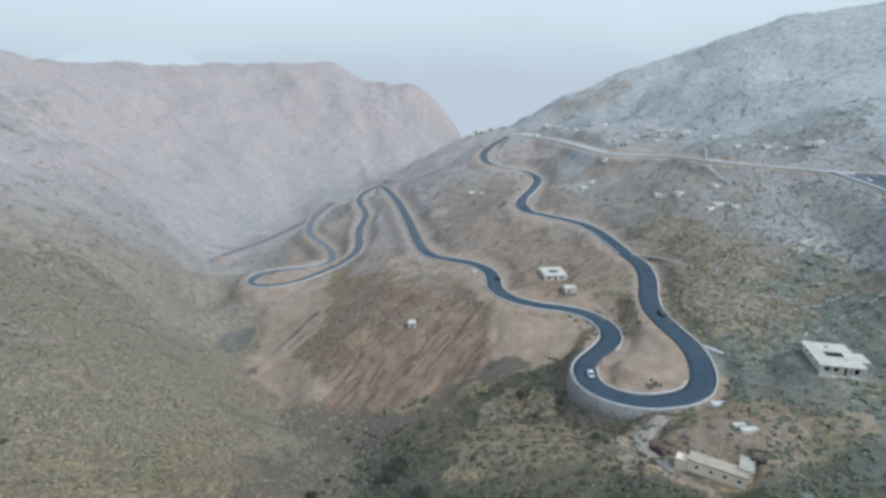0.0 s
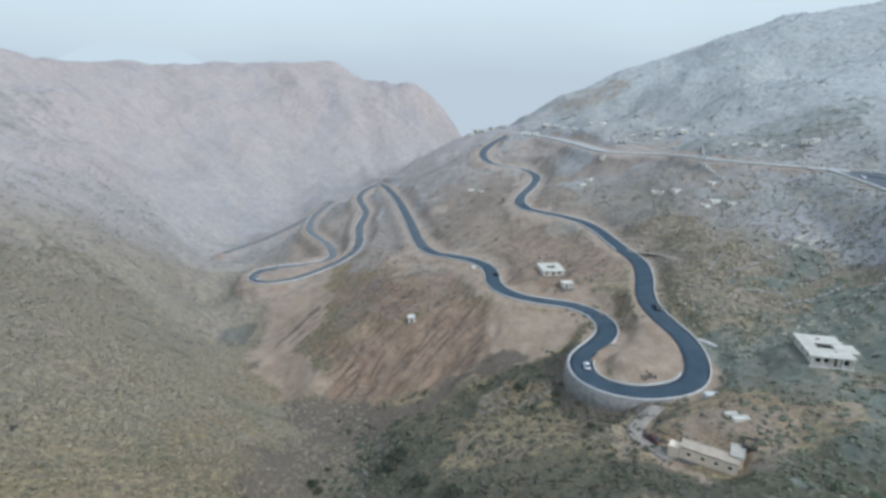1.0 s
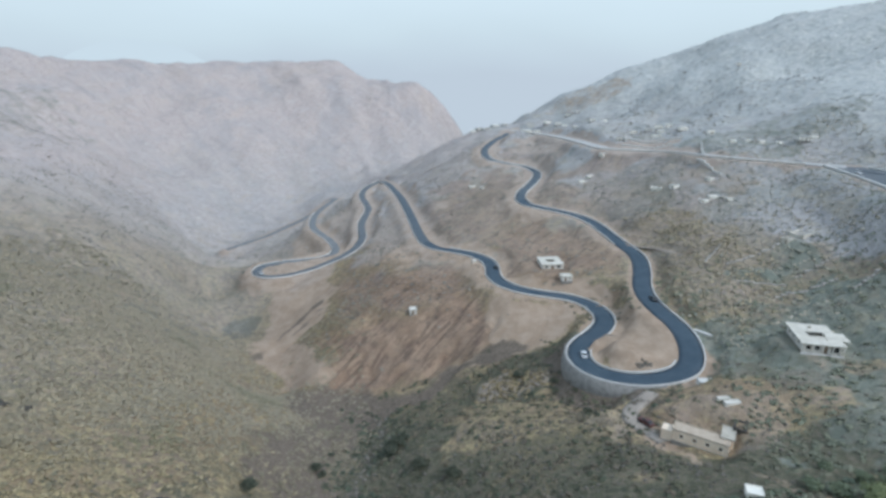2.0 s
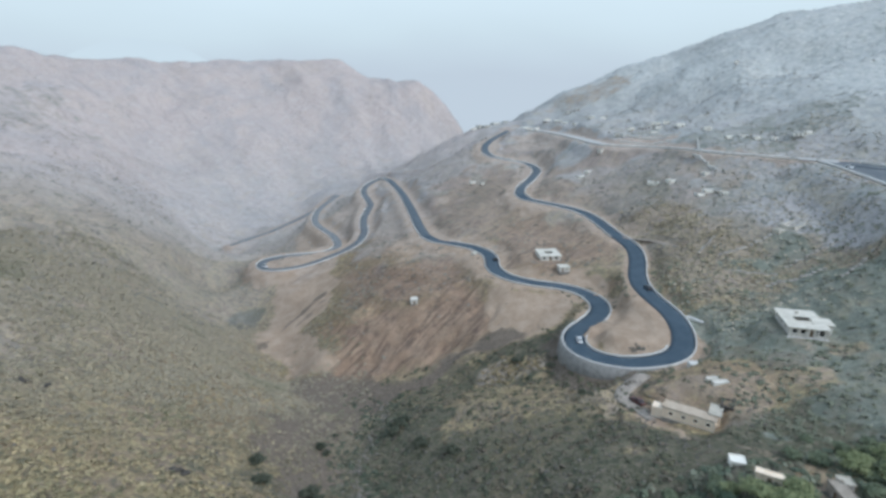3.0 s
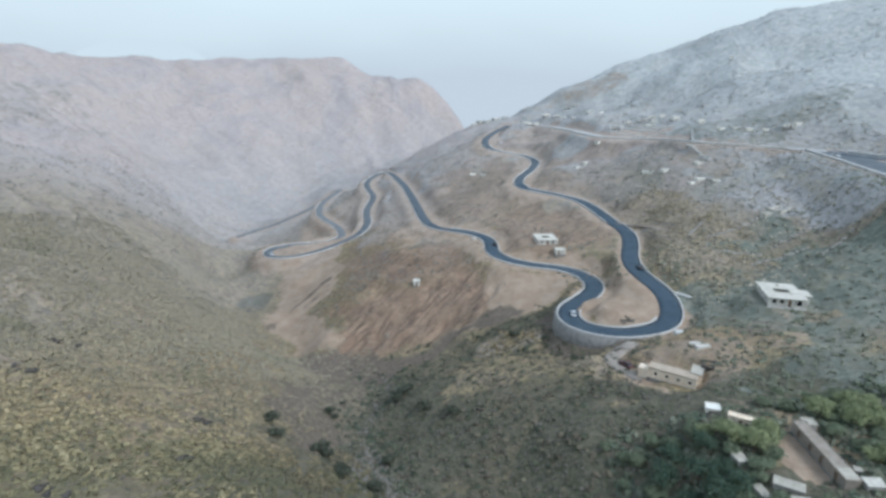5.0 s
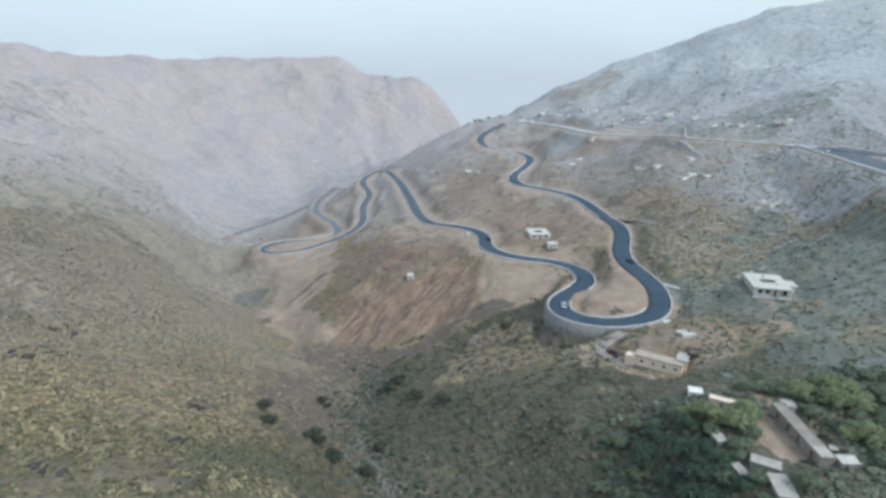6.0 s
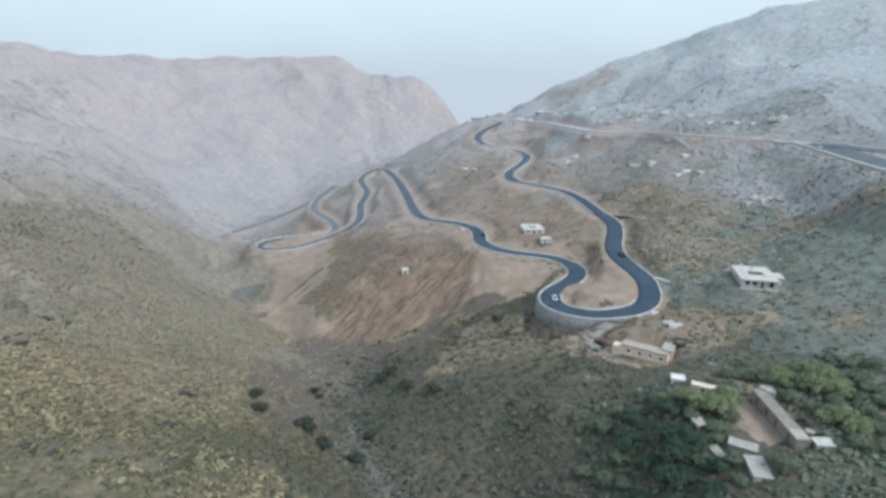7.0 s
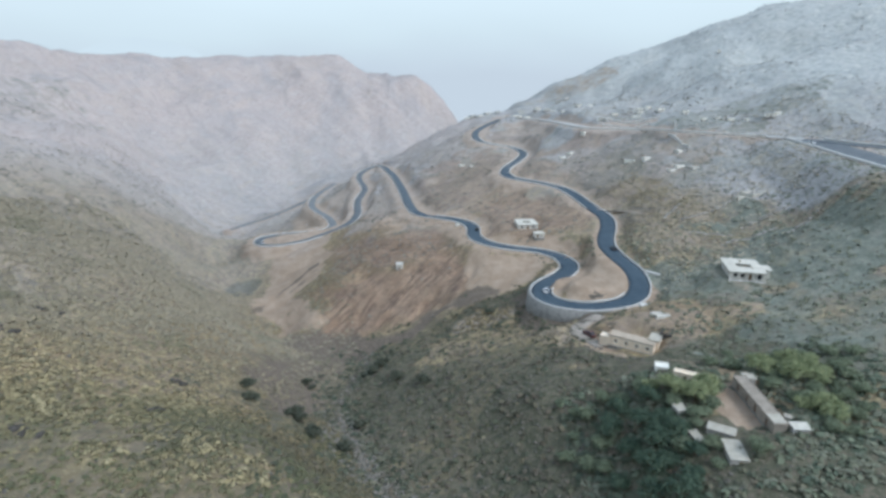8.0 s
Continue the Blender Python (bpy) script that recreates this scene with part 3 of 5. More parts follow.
STONEWORK = plain("retaining_stone", (0.220, 0.208, 0.192), (0.300, 0.286, 0.262), 1.6, 0.95, 0.15, 0.4)
DUST = plain("track_dust", (0.275, 0.238, 0.200), (0.350, 0.308, 0.265), 3.0, 0.98, 0.1, 0.25, (0.20, 0.16, 0.125))
WHITEWASH = plain("whitewash", (0.55, 0.52, 0.46), (0.66, 0.63, 0.565), 1.8, 0.85, 0.25, 0.3, (0.42, 0.39, 0.34))
LIMEWASH = plain("fresh_limewash", (0.72, 0.69, 0.61), (0.81, 0.78, 0.70), 1.8, 0.85, 0.25, 0.25, (0.50, 0.47, 0.42))
CREAM = plain("cream_plaster", (0.78, 0.64, 0.49), (0.85, 0.73, 0.58), 1.8, 0.9, 0.2, 0.35, (0.36, 0.30, 0.22))
# next three: asphalt of farther roads, paled by haze put into the colour
ASPHALT_HAZED = plain("hazed_asphalt", (0.072, 0.092, 0.110), (0.098, 0.118, 0.134), 6.0, 0.78, 0.3, 0.2, (0.14, 0.135, 0.128))
ASPHALT_HAZIER = plain("hazier_asphalt", (0.098, 0.112, 0.124), (0.135, 0.148, 0.158), 6.0, 0.8, 0.3, 0.25, (0.20, 0.185, 0.17))
ASPHALT_HAZIEST = plain("haziest_asphalt", (0.155, 0.165, 0.172), (0.195, 0.205, 0.210), 6.0, 0.85, 0.3, 0.25, (0.25, 0.23, 0.21))
PALEROAD = plain("pale_road_surface", (0.38, 0.375, 0.36), (0.46, 0.45, 0.43), 6.0, 0.85, 0.3, 0.3, (0.40, 0.36, 0.32))
ROOFWHITE = plain("weathered_white_roof", (0.53, 0.495, 0.42), (0.64, 0.605, 0.525), 2.2, 0.9, 0.2, 0.4, (0.30, 0.275, 0.235))
GREYROOF = plain("grey_roof", (0.39, 0.355, 0.290), (0.49, 0.45, 0.375), 1.4, 0.8, 0.3, 0.35, (0.24, 0.23, 0.22))
BROWNROOF = plain("mud_roof", (0.270, 0.232, 0.190), (0.345, 0.300, 0.248), 1.4, 0.95, 0.1, 0.35)
CREAMROOF = plain("cream_roof", (0.42, 0.345, 0.265), (0.50, 0.42, 0.33), 1.8, 0.9, 0.2, 0.35, (0.28, 0.23, 0.17))
DARK = plain("dark_glass_and_shade", (0.020, 0.024, 0.028), (0.035, 0.038, 0.042), 0.6, 0.25, 0.5, 0.1)
TIMBER = plain("weathered_timber", (0.15, 0.105, 0.07), (0.22, 0.16, 0.11), 0.5, 0.85, 0.2, 0.3)
RUBBLE = plain("rubble_stone", (0.36, 0.335, 0.30), (0.50, 0.475, 0.43), 0.9, 0.95, 0.15, 0.4, (0.18, 0.16, 0.14), 0.0, 0.4)
BOULDER = plain("boulder", (0.120, 0.110, 0.094), (0.185, 0.168, 0.142), 0.8, 0.95, 0.15, 0.35)
DARKROCK = plain("dark_outcrop", (0.060, 0.054, 0.048), (0.100, 0.090, 0.078), 0.8, 0.95, 0.15, 0.35)
BEDSTONE = plain("stream_stone", (0.150, 0.138, 0.118), (0.225, 0.205, 0.172), 0.8, 0.95, 0.15, 0.35)
BARK = plain("bark", (0.10, 0.075, 0.055), (0.16, 0.125, 0.095), 0.3, 0.95, 0.1, 0.3)
LEAVES = foliage_material("leaves", 0.3)
SCRUB = foliage_material("scrub_sprays")


# ---- building blocks ----
def part(name, bm, material, parent=None, label="", smooth=False):
    """Links a bmesh as one mesh object, under a thing if one is given."""
    me = bpy.data.meshes.new(name)
    bm.normal_update()
    bm.to_mesh(me)
    bm.free()
    me.materials.append(material)
    if smooth:
        me.shade_smooth()
    ob = new(name, me)
    ob.parent = parent
    return tagged(ob, label)


def sheet(name, verts, faces, material, smooth=False):
    """A mesh object from numpy arrays of corners and equal-sided faces."""
    verts, faces = np.asarray(verts, np.float32), np.asarray(faces, np.int32)
    me = bpy.data.meshes.new(name)
    me.vertices.add(len(verts))
    me.vertices.foreach_set("co", verts.ravel())
    me.loops.add(faces.size)
    me.loops.foreach_set("vertex_index", faces.ravel())
    me.polygons.add(len(faces))
    me.polygons.foreach_set("loop_start", np.arange(0, faces.size, faces.shape[1], dtype=np.int32))
    me.update(calc_edges=True)
    me.materials.append(material)
    if smooth:
        me.shade_smooth()
    return new(name, me)


def colour(ob, name, values):
    at = ob.data.color_attributes.new(name, "FLOAT_COLOR", "POINT")
    at.data.foreach_set("color", np.c_[values, np.ones(len(values))].astype(np.float32).ravel())


def box(bm, x0, x1, y0, y1, z0, z1, bevel=0.0):
    """Adds a box, with its upright and top edges eased if bevel is given."""
    made = bmesh.ops.create_cube(bm, size=1.0)["verts"]
    for v in made:
        v.co = (x0 + (v.co.x + 0.5) * (x1 - x0), y0 + (v.co.y + 0.5) * (y1 - y0), z0 + (v.co.z + 0.5) * (z1 - z0))
    if bevel:
        edges = list({e for v in made for e in v.link_edges})
        bmesh.ops.bevel(bm, geom=edges, offset=bevel, segments=1, affect="EDGES")
    return bm


def boxes(*rows, bevel=0.0):
    bm = bmesh.new()
    for r in rows:
        box(bm, *r, bevel=bevel)
    return bm


def thing(name, label, category, m, group="", kind=""):
    ob = new(name)
    ob.empty_display_size = 0.5
    ob.matrix_world = m
    return tagged(ob, label, category, group, kind)


# ---- ground: one sheet to the horizon ----
def spread(parts):
    """Grid lines: stretches of (start, end, gap)."""
    out = [parts[0][0]]
    for a, b, g in parts:
        out += list(np.linspace(a, b, max(int(round((b - a) / g)), 1) + 1)[1:])
    return np.array(out)


gx = spread([(-2600, -1000, 160), (-1000, -620, 22), (-620, -300, 6), (-300, -150, 2.6), (-150, 130, 1.25), (130, 260, 2.0), (260, 560, 6), (560, 1000, 25), (1000, 2600, 160)])
gy = spread([(-700, -150, 60), (-150, 20, 9), (20, 260, 1.25), (260, 420, 2.0), (420, 640, 3.2), (640, 1060, 6), (1060, 1500, 30), (1500, 3800, 180)])
nx, ny = len(gx), len(gy)
X, Y = [a.ravel() for a in np.meshgrid(gx, gy)]
Z, near_road = relief(X, Y)
sink = np.clip(step(1050, 1900, Y) + step(700, 1500, np.abs(X)), 0, 1)
Z = Z - sink * (Z + 380)
quad = (np.arange(ny - 1)[:, None] * nx + np.arange(nx - 1)).ravel()
ground = sheet("ground", np.c_[X, Y, Z], np.c_[quad, quad + 1, quad + nx + 1, quad + nx], GROUND, True)
tagged(ground, "dry brown mountain valley ground with sparse scrub", "ground", kind="structure")

edge_noise = fbm(X, Y, 9, 4, 40)
verge = step(5.5, 0.8, near_road + 6 * edge_noise)
for name in ("pass_road", "shoulder_road", "ridge_road", "valley_road", "lower_road", "slope_road", "slope_fork", "slope_bend"):
    d, _ = road_near(X, Y, roads[name])
    verge = np.maximum(verge, (0.95 if name == "pass_road" else 0.85) * step(15, 7, d + 9 * edge_noise))
below_bend = (np.hypot(X - 56, Y - 146) > 15.5) * step(66, 56, X) * step(30, 36, X) * step(172, 160, Y) * step(112, 122, Y)
verge = verge * (1 - 0.85 * below_bend) * (1 - 0.8 * step(80, 84, X) * step(180, 165, Y))
bare = np.maximum.reduce([verge, 0.95 * oval(X, Y, 62, 157, 12, 27, 0, 0.5), 0.95 * area(X, Y, SAND_FAN, 8, 5), 0.95 * area(X, Y, SAND_CUT, 7, 5), 0.6 * area(X, Y, KNOLL_TOP, 18, 8), 0.95 * area(X, Y, SADDLE_SCAR, 10, 6),
                          0.75 * oval(X, Y, 128, 362, 26, 13, 0, 0.6), 0.85 * oval(X, Y, -92, 316, 34, 34), 0.6 * oval(X, Y, -90, 390, 34, 70, 0, 0.7),
                          0.25 * oval(X, Y, 80, 113, 14, 7, 0, 0.9), 0.9 * oval(X, Y, 68, 62, 5, 9, 0, 0.3), 
                          0.9 * oval(X, Y, -2, 345, 5, 10, 0, 0.5), 0.55 * oval(X, Y, -32, 330, 16, 50, 0, 0.9), 0.55 * oval(X, Y, -68, 350, 14, 50, 0, 0.9), 0.85 * oval(X, Y, 141, 373, 20, 2.6, -29, 0.5), 0.4 * oval(X, Y, 90, 300, 18, 12, 0, 0.8), 0.4 * oval(X, Y, 40, 75, 4, 3, 0, 0.9)])
green = np.maximum.reduce([0.85 * oval(X, Y, 40, 62, 24, 36, 0, 0.9), 0.8 * oval(X, Y, 62, 44, 22, 16, 0, 0.6), 0.35 * oval(X, Y, 112, 78, 34, 44, 0, 0.9), 0.35 * oval(X, Y, 128, 140, 34, 44, 0, 0.9), 0.75 * oval(X, Y, -14, 108, 20, 44, 14, 0.9),
                           0.12 * area(X, Y, KNOLL_BRUSH, 16, 6), 0.5 * oval(X, Y, 95, 300, 40, 50, 0, 0.9), 0.5 * oval(X, Y, -40, 34, 60, 26, 0, 0.9),
                           0.55 * oval(X, Y, -15, 155, 30, 20, 0, 0.8), 0.75 * oval(X, Y, 27, 158, 20, 12, 20, 0.5), 0.6 * oval(X, Y, 18, 78, 32, 38, 0, 0.9), 0.65 * oval(X, Y, -24, 76, 22, 30, 20, 1.0), 0.75 * oval(X, Y, -104, 252, 9, 15, 0, 0.5), 0.6 * oval(X, Y, 90, 125, 8, 15, 0, 0.7), 0.75 * oval(X, Y, 86, 92, 18, 11, 0, 0.9), 0.75 * oval(X, Y, 58, 84, 24, 13, 0, 0.9), 0.5 * oval(X, Y, 72, 158, 3.0, 16, 8, 0.6),
                           0.3 * oval(X, Y, -70, 60, 90, 40, 20, 0.9)])
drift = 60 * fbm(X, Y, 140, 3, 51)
# painted haze: the west side grows paler with distance
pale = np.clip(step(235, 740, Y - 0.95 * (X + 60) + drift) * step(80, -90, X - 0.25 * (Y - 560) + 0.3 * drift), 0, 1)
# painted haze for the east side and mid valley, stronger with distance
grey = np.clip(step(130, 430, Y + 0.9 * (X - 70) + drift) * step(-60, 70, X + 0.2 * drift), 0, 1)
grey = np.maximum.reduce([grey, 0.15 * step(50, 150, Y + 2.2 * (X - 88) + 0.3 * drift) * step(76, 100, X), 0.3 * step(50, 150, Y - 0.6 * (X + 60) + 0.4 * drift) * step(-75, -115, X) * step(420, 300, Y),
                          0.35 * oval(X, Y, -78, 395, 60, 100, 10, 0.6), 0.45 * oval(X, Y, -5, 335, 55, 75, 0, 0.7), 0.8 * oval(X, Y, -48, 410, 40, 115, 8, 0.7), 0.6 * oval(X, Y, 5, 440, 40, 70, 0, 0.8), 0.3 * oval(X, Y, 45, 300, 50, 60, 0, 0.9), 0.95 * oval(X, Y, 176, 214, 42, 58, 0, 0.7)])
# ridge flank paled as well, to sit in the painted haze
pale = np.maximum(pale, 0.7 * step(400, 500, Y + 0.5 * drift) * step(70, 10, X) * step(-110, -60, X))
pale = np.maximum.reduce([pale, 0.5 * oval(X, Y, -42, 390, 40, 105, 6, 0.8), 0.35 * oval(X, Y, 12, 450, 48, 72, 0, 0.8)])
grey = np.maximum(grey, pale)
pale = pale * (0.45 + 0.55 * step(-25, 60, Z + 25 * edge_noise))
rust = np.maximum.reduce([area(X, Y, RILLS, 7, 6), 0.95 * area(X, Y, KNOLL_BRUSH, 9, 9, 5), 0.5 * area(X, Y, KNOLL_TOP, 12, 8, 6), 0.75 * oval(X, Y, 50, 240, 36, 40, 0, 0.8),
                          0.6 * oval(X, Y, 32, 330, 50, 62, 0, 0.8), 0.35 * oval(X, Y, 105, 300, 40, 45, 0, 0.9), 0.65 * oval(X, Y, 116, 346, 26, 13, -15, 0.7), 0.5 * oval(X, Y, 76, 430, 30, 36, 0, 0.7), 0.35 * oval(X, Y, 70, 112, 25, 12, 0, 0.9)])
bed = np.zeros_like(X)
for line, wide, much in ((resample([(0, 62, 0), (-5, 71, 0), (-10, 78, 0), (-18, 97, 0), (-24, 114, 0), (-22, 132, 0), (-20, 150, 0), (-26, 164, 0)], 3), 2.2, 0.4),
                         (resample([(-24, 165, 0), (-16, 169, 0), (-5, 169, 0), (4, 176, 0), (18, 173, 0), (30, 173, 0)], 3), 2.6, 0.85),
                         (resample([(-58, 268, 0), (-68, 248, 0), (-80, 226, 0), (-86, 214, 0)], 3), 0.6, 0.7), (resample([(-62, 246, 0), (-70, 232, 0), (-76, 222, 0)], 3), 0.4, 0.6)):
    d, _ = road_near(X, Y, line)
    bed = np.maximum(bed, much * step(wide + 3, wide - 2, d + 6 * edge_noise))
for line, wide, much in ((resample([(-148, 180, 0), (-145, 207, 0), (-139, 217, 0), (-137, 235, 0), (-131, 248, 0)], 3), 1.2, 0.75), (resample([(-112, 140, 0), (-118, 160, 0), (-128, 188, 0)], 3), 1.0, 0.6),
                         (resample([(102, 125, 0), (100, 116, 0), (97, 109.5, 0), (91, 107.5, 0), (84, 109, 0), (76, 112, 0), (72, 119, 0)], 3), 1.6, 0.45),
                         (WASH, 2.4, 0.75), (resample([(56, 211, 0), (64, 210, 0), (71, 208, 0)], 3), 0.9, 0.7), (resample([(54, 103, 0), (57, 97, 0), (59, 94, 0), (63.7, 86, 0), (67, 79.5, 0), (70, 72, 0), (76, 64, 0)], 3), 1.2, 0.5), (resample([(101, 217, 0), (103, 207, 0), (112, 192, 0)], 3), 0.6, 0.5)):
    d, _ = road_near(X, Y, line)
    bare = np.maximum(bare, much * step(wide + 1.6, wide - 0.6, d + 3 * edge_noise))
d, _ = road_near(X, Y, resample([(-130, 180, 0), (-128, 191, 0), (-124, 205, 0), (-118, 216, 0), (-108, 236, 0), (-98, 246, 0)], 3))
green = np.maximum(green, 0.85 * step(7, 1, d + 8 * edge_noise))
d, _ = road_near(X, Y, roads["loop_road"])
bed = np.maximum.reduce([bed, 0.85 * area(X, Y, GULLY_FLANK, 9, 7), 0.75 * below_bend * step(15, 9, d + 8 * edge_noise)])
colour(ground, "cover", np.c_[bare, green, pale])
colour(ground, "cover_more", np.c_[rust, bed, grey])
# mask for the haze colour on the upper east slope
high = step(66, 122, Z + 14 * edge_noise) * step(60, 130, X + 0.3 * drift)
ochre = np.maximum.reduce([0.7 * area(X, Y, DRY_BELT, 14, 8), 0.6 * oval(X, Y, 30, 240, 34, 26, 0, 0.9), 0.5 * oval(X, Y, 150, 285, 16, 30, 0, 0.9), 0.5 * oval(X, Y, 70, 108, 16, 12, 0, 0.9), 0.45 * oval(X, Y, 43, 112, 7, 8, 0, 0.5), 0.85 * area(X, Y, DRY_BUMP, 6, 4), 0.55 * oval(X, Y, 140, 560, 42, 34, 0, 0.8)])
sage = np.maximum.reduce([0.75 * oval(X, Y, 134, 140, 28, 36, 0, 1.0), 0.6 * oval(X, Y, 118, 98, 34, 30, 0, 1.1), 0.65 * oval(X, Y, 106, 138, 26, 30, 0, 1.1), 0.6 * oval(X, Y, 136, 194, 9, 12, 0, 0.6), 0.6 * oval(X, Y, 114, 294, 9, 22, 0, 0.7),
                          0.5 * oval(X, Y, 200, 330, 60, 30, 0, 0.9), 0.5 * oval(X, Y, 96, 132, 18, 26, 0, 0.9), 0.42 * oval(X, Y, -430, 520, 60, 120, 10, 0.8), 0.9 * area(X, Y, GREEN_FIELD, 4, 3)])
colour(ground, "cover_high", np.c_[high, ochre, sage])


# ---- roads, their low parapets and the retaining wall ----
def frame_of(line):
    along = np.gradient(line[:, :2], axis=0)
    along /= np.linalg.norm(along, axis=1)[:, None]
    return np.c_[along[:, 1], -along[:, 0]]


def sweep(line, side, section):
    """Sweeps a closed section of (out, up) along a line, side metres to its right."""
    right = frame_of(line)
    k = len(section)
    verts = []
    for p, r in zip(line, right):
        for out, up in section:
            verts.append((p[0] + r[0] * (side + out), p[1] + r[1] * (side + out), p[2] + up))
    faces = []
    for i in range(len(line) - 1):
        for j in range(k):
            faces.append((i * k + j, i * k + (j + 1) % k, (i + 1) * k + (j + 1) % k, (i + 1) * k + j))
    return np.array(verts), np.array(faces)


def road(name, line, half, label, material):
    section = [(-half, 0.03), (-half * 0.5, 0.07), (0, 0.10), (half * 0.5, 0.07), (half, 0.03), (half, -0.35), (-half, -0.35)]
    v, f = sweep(line, 0.0, section)
    ob = sheet(name, v, f[:, ::-1], material)
    return tagged(ob, label, "road", kind="structure")


def parapet(line, side, name="parapet", high=0.55, wide=0.4):
    out = 1 if side > 0 else -1
    section = [(0, -0.5), (0, high - 0.06), (0.06 * out, high), ((wide - 0.06) * out, high), (wide * out, high - 0.06), (wide * out, -0.7)]
    v, f = sweep(line, side, section)
    ob = sheet(name, v, f if out < 0 else f[:, ::-1], CONCRETE)
    return ob


for name, line in roads.items():
    road(name, line, HALF[name], "smooth dark asphalt mountain road winding down the valley", {"pass_road": ASPHALT_HAZED, "ridge_road": ASPHALT_HAZED, "lower_road": ASPHALT_HAZIER, "bottom_road": ASPHALT_HAZIEST, "slope_road": PALEROAD, "slope_fork": ASPHALT_HAZIER, "slope_bend": ASPHALT_HAZIER}.get(name, ASPHALT))
for name, line in tracks.items():
    road(name, line, HALF[name], "narrow pale dirt track beside the road", PALEROAD if name == "ridge_track" else DUST)

side_walls = {"loop_road": [(-1, 0, 1), (1, 0.555, 1)], "valley_road": [(-1, 0, 1), (1, 0, 0.85)], "ridge_road": [(-1, 0, 1)], "pass_road": [(-1, 0.45, 1), (1, 0.45, 1)], "shoulder_road": [(-1, 0, 1), (1, 0, 1)], "lower_road": [(1, 0.0, 0.55), (-1, 0.5, 1)],
              "slope_road": [(1, 0.10, 0.95)], "slope_fork": [(-1, 0.0, 1.0)], "slope_bend": [(1, 0.0, 1.0)], "bottom_road": [(-1, 0.0, 0.45)]}
for name, sides in side_walls.items():
    line = roads[name]
    for sgn, a, b in sides:
        piece = line[int(a * (len(line) - 1)):int(b * (len(line) - 1)) + 1]
        ob = parapet(piece, sgn * (HALF[name] + 0.15), high=1.0 if name.startswith("slope") else 0.55, wide=1.1 if name.startswith("slope") else 0.4)
        tagged(ob, "low pale concrete parapet along the road edge", "parapet", "road parapets", "structure")

loop = roads["loop_road"]
start, stop = [int(np.hypot(loop[:, 0] - x, loop[:, 1] - y).argmin()) for x, y in ((62.5, 132.8), (50.5, 163.5))]
bend = loop[start:stop + 1]
v, f = sweep(bend, -HALF["loop_road"] - 0.57, [(0.0, 0.25), (-0.6, 0.25), (-1.1, -3.6), (-1.8, -8.8), (0.0, -8.8)])
wall = sheet("retaining_wall", v, f, STONEWORK)
tagged(wall, "grey stone retaining wall under the hairpin bend", "retaining wall", kind="structure")

# ---- far distance: upright sheets that glow in the haze colour ----
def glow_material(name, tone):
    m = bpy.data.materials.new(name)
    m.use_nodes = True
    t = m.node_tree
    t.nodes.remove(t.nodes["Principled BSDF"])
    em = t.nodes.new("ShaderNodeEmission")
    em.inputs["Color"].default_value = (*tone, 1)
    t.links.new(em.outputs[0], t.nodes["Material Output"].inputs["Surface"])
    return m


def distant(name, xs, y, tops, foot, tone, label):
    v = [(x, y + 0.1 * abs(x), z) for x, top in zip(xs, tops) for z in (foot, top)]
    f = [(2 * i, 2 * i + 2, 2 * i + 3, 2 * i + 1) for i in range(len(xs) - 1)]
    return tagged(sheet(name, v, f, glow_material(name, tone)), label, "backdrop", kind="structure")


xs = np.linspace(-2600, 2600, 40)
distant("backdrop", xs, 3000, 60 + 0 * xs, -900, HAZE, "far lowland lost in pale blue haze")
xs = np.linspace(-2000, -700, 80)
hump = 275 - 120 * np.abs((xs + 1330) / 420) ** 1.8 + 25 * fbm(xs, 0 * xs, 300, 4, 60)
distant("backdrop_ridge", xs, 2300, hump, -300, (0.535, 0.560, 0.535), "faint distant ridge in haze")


# ---- houses ----
def wall_mesh(length, high, thick, openings):
    """A wall along x with true openings (start, width, sill, head)."""
    bm = bmesh.new()
    at = 0.0
    for s, w, z0, z1 in sorted(openings):
        box(bm, at, s, 0, thick, 0, high)
        if z0 > 0:
            box(bm, s, s + w, 0, thick, 0, z0)
        if z1 < high:
            box(bm, s, s + w, 0, thick, z1, high)
        at = s + w
    box(bm, at, length, 0, thick, 0, high)
    bmesh.ops.remove_doubles(bm, verts=bm.verts, dist=0.001)
    return bm


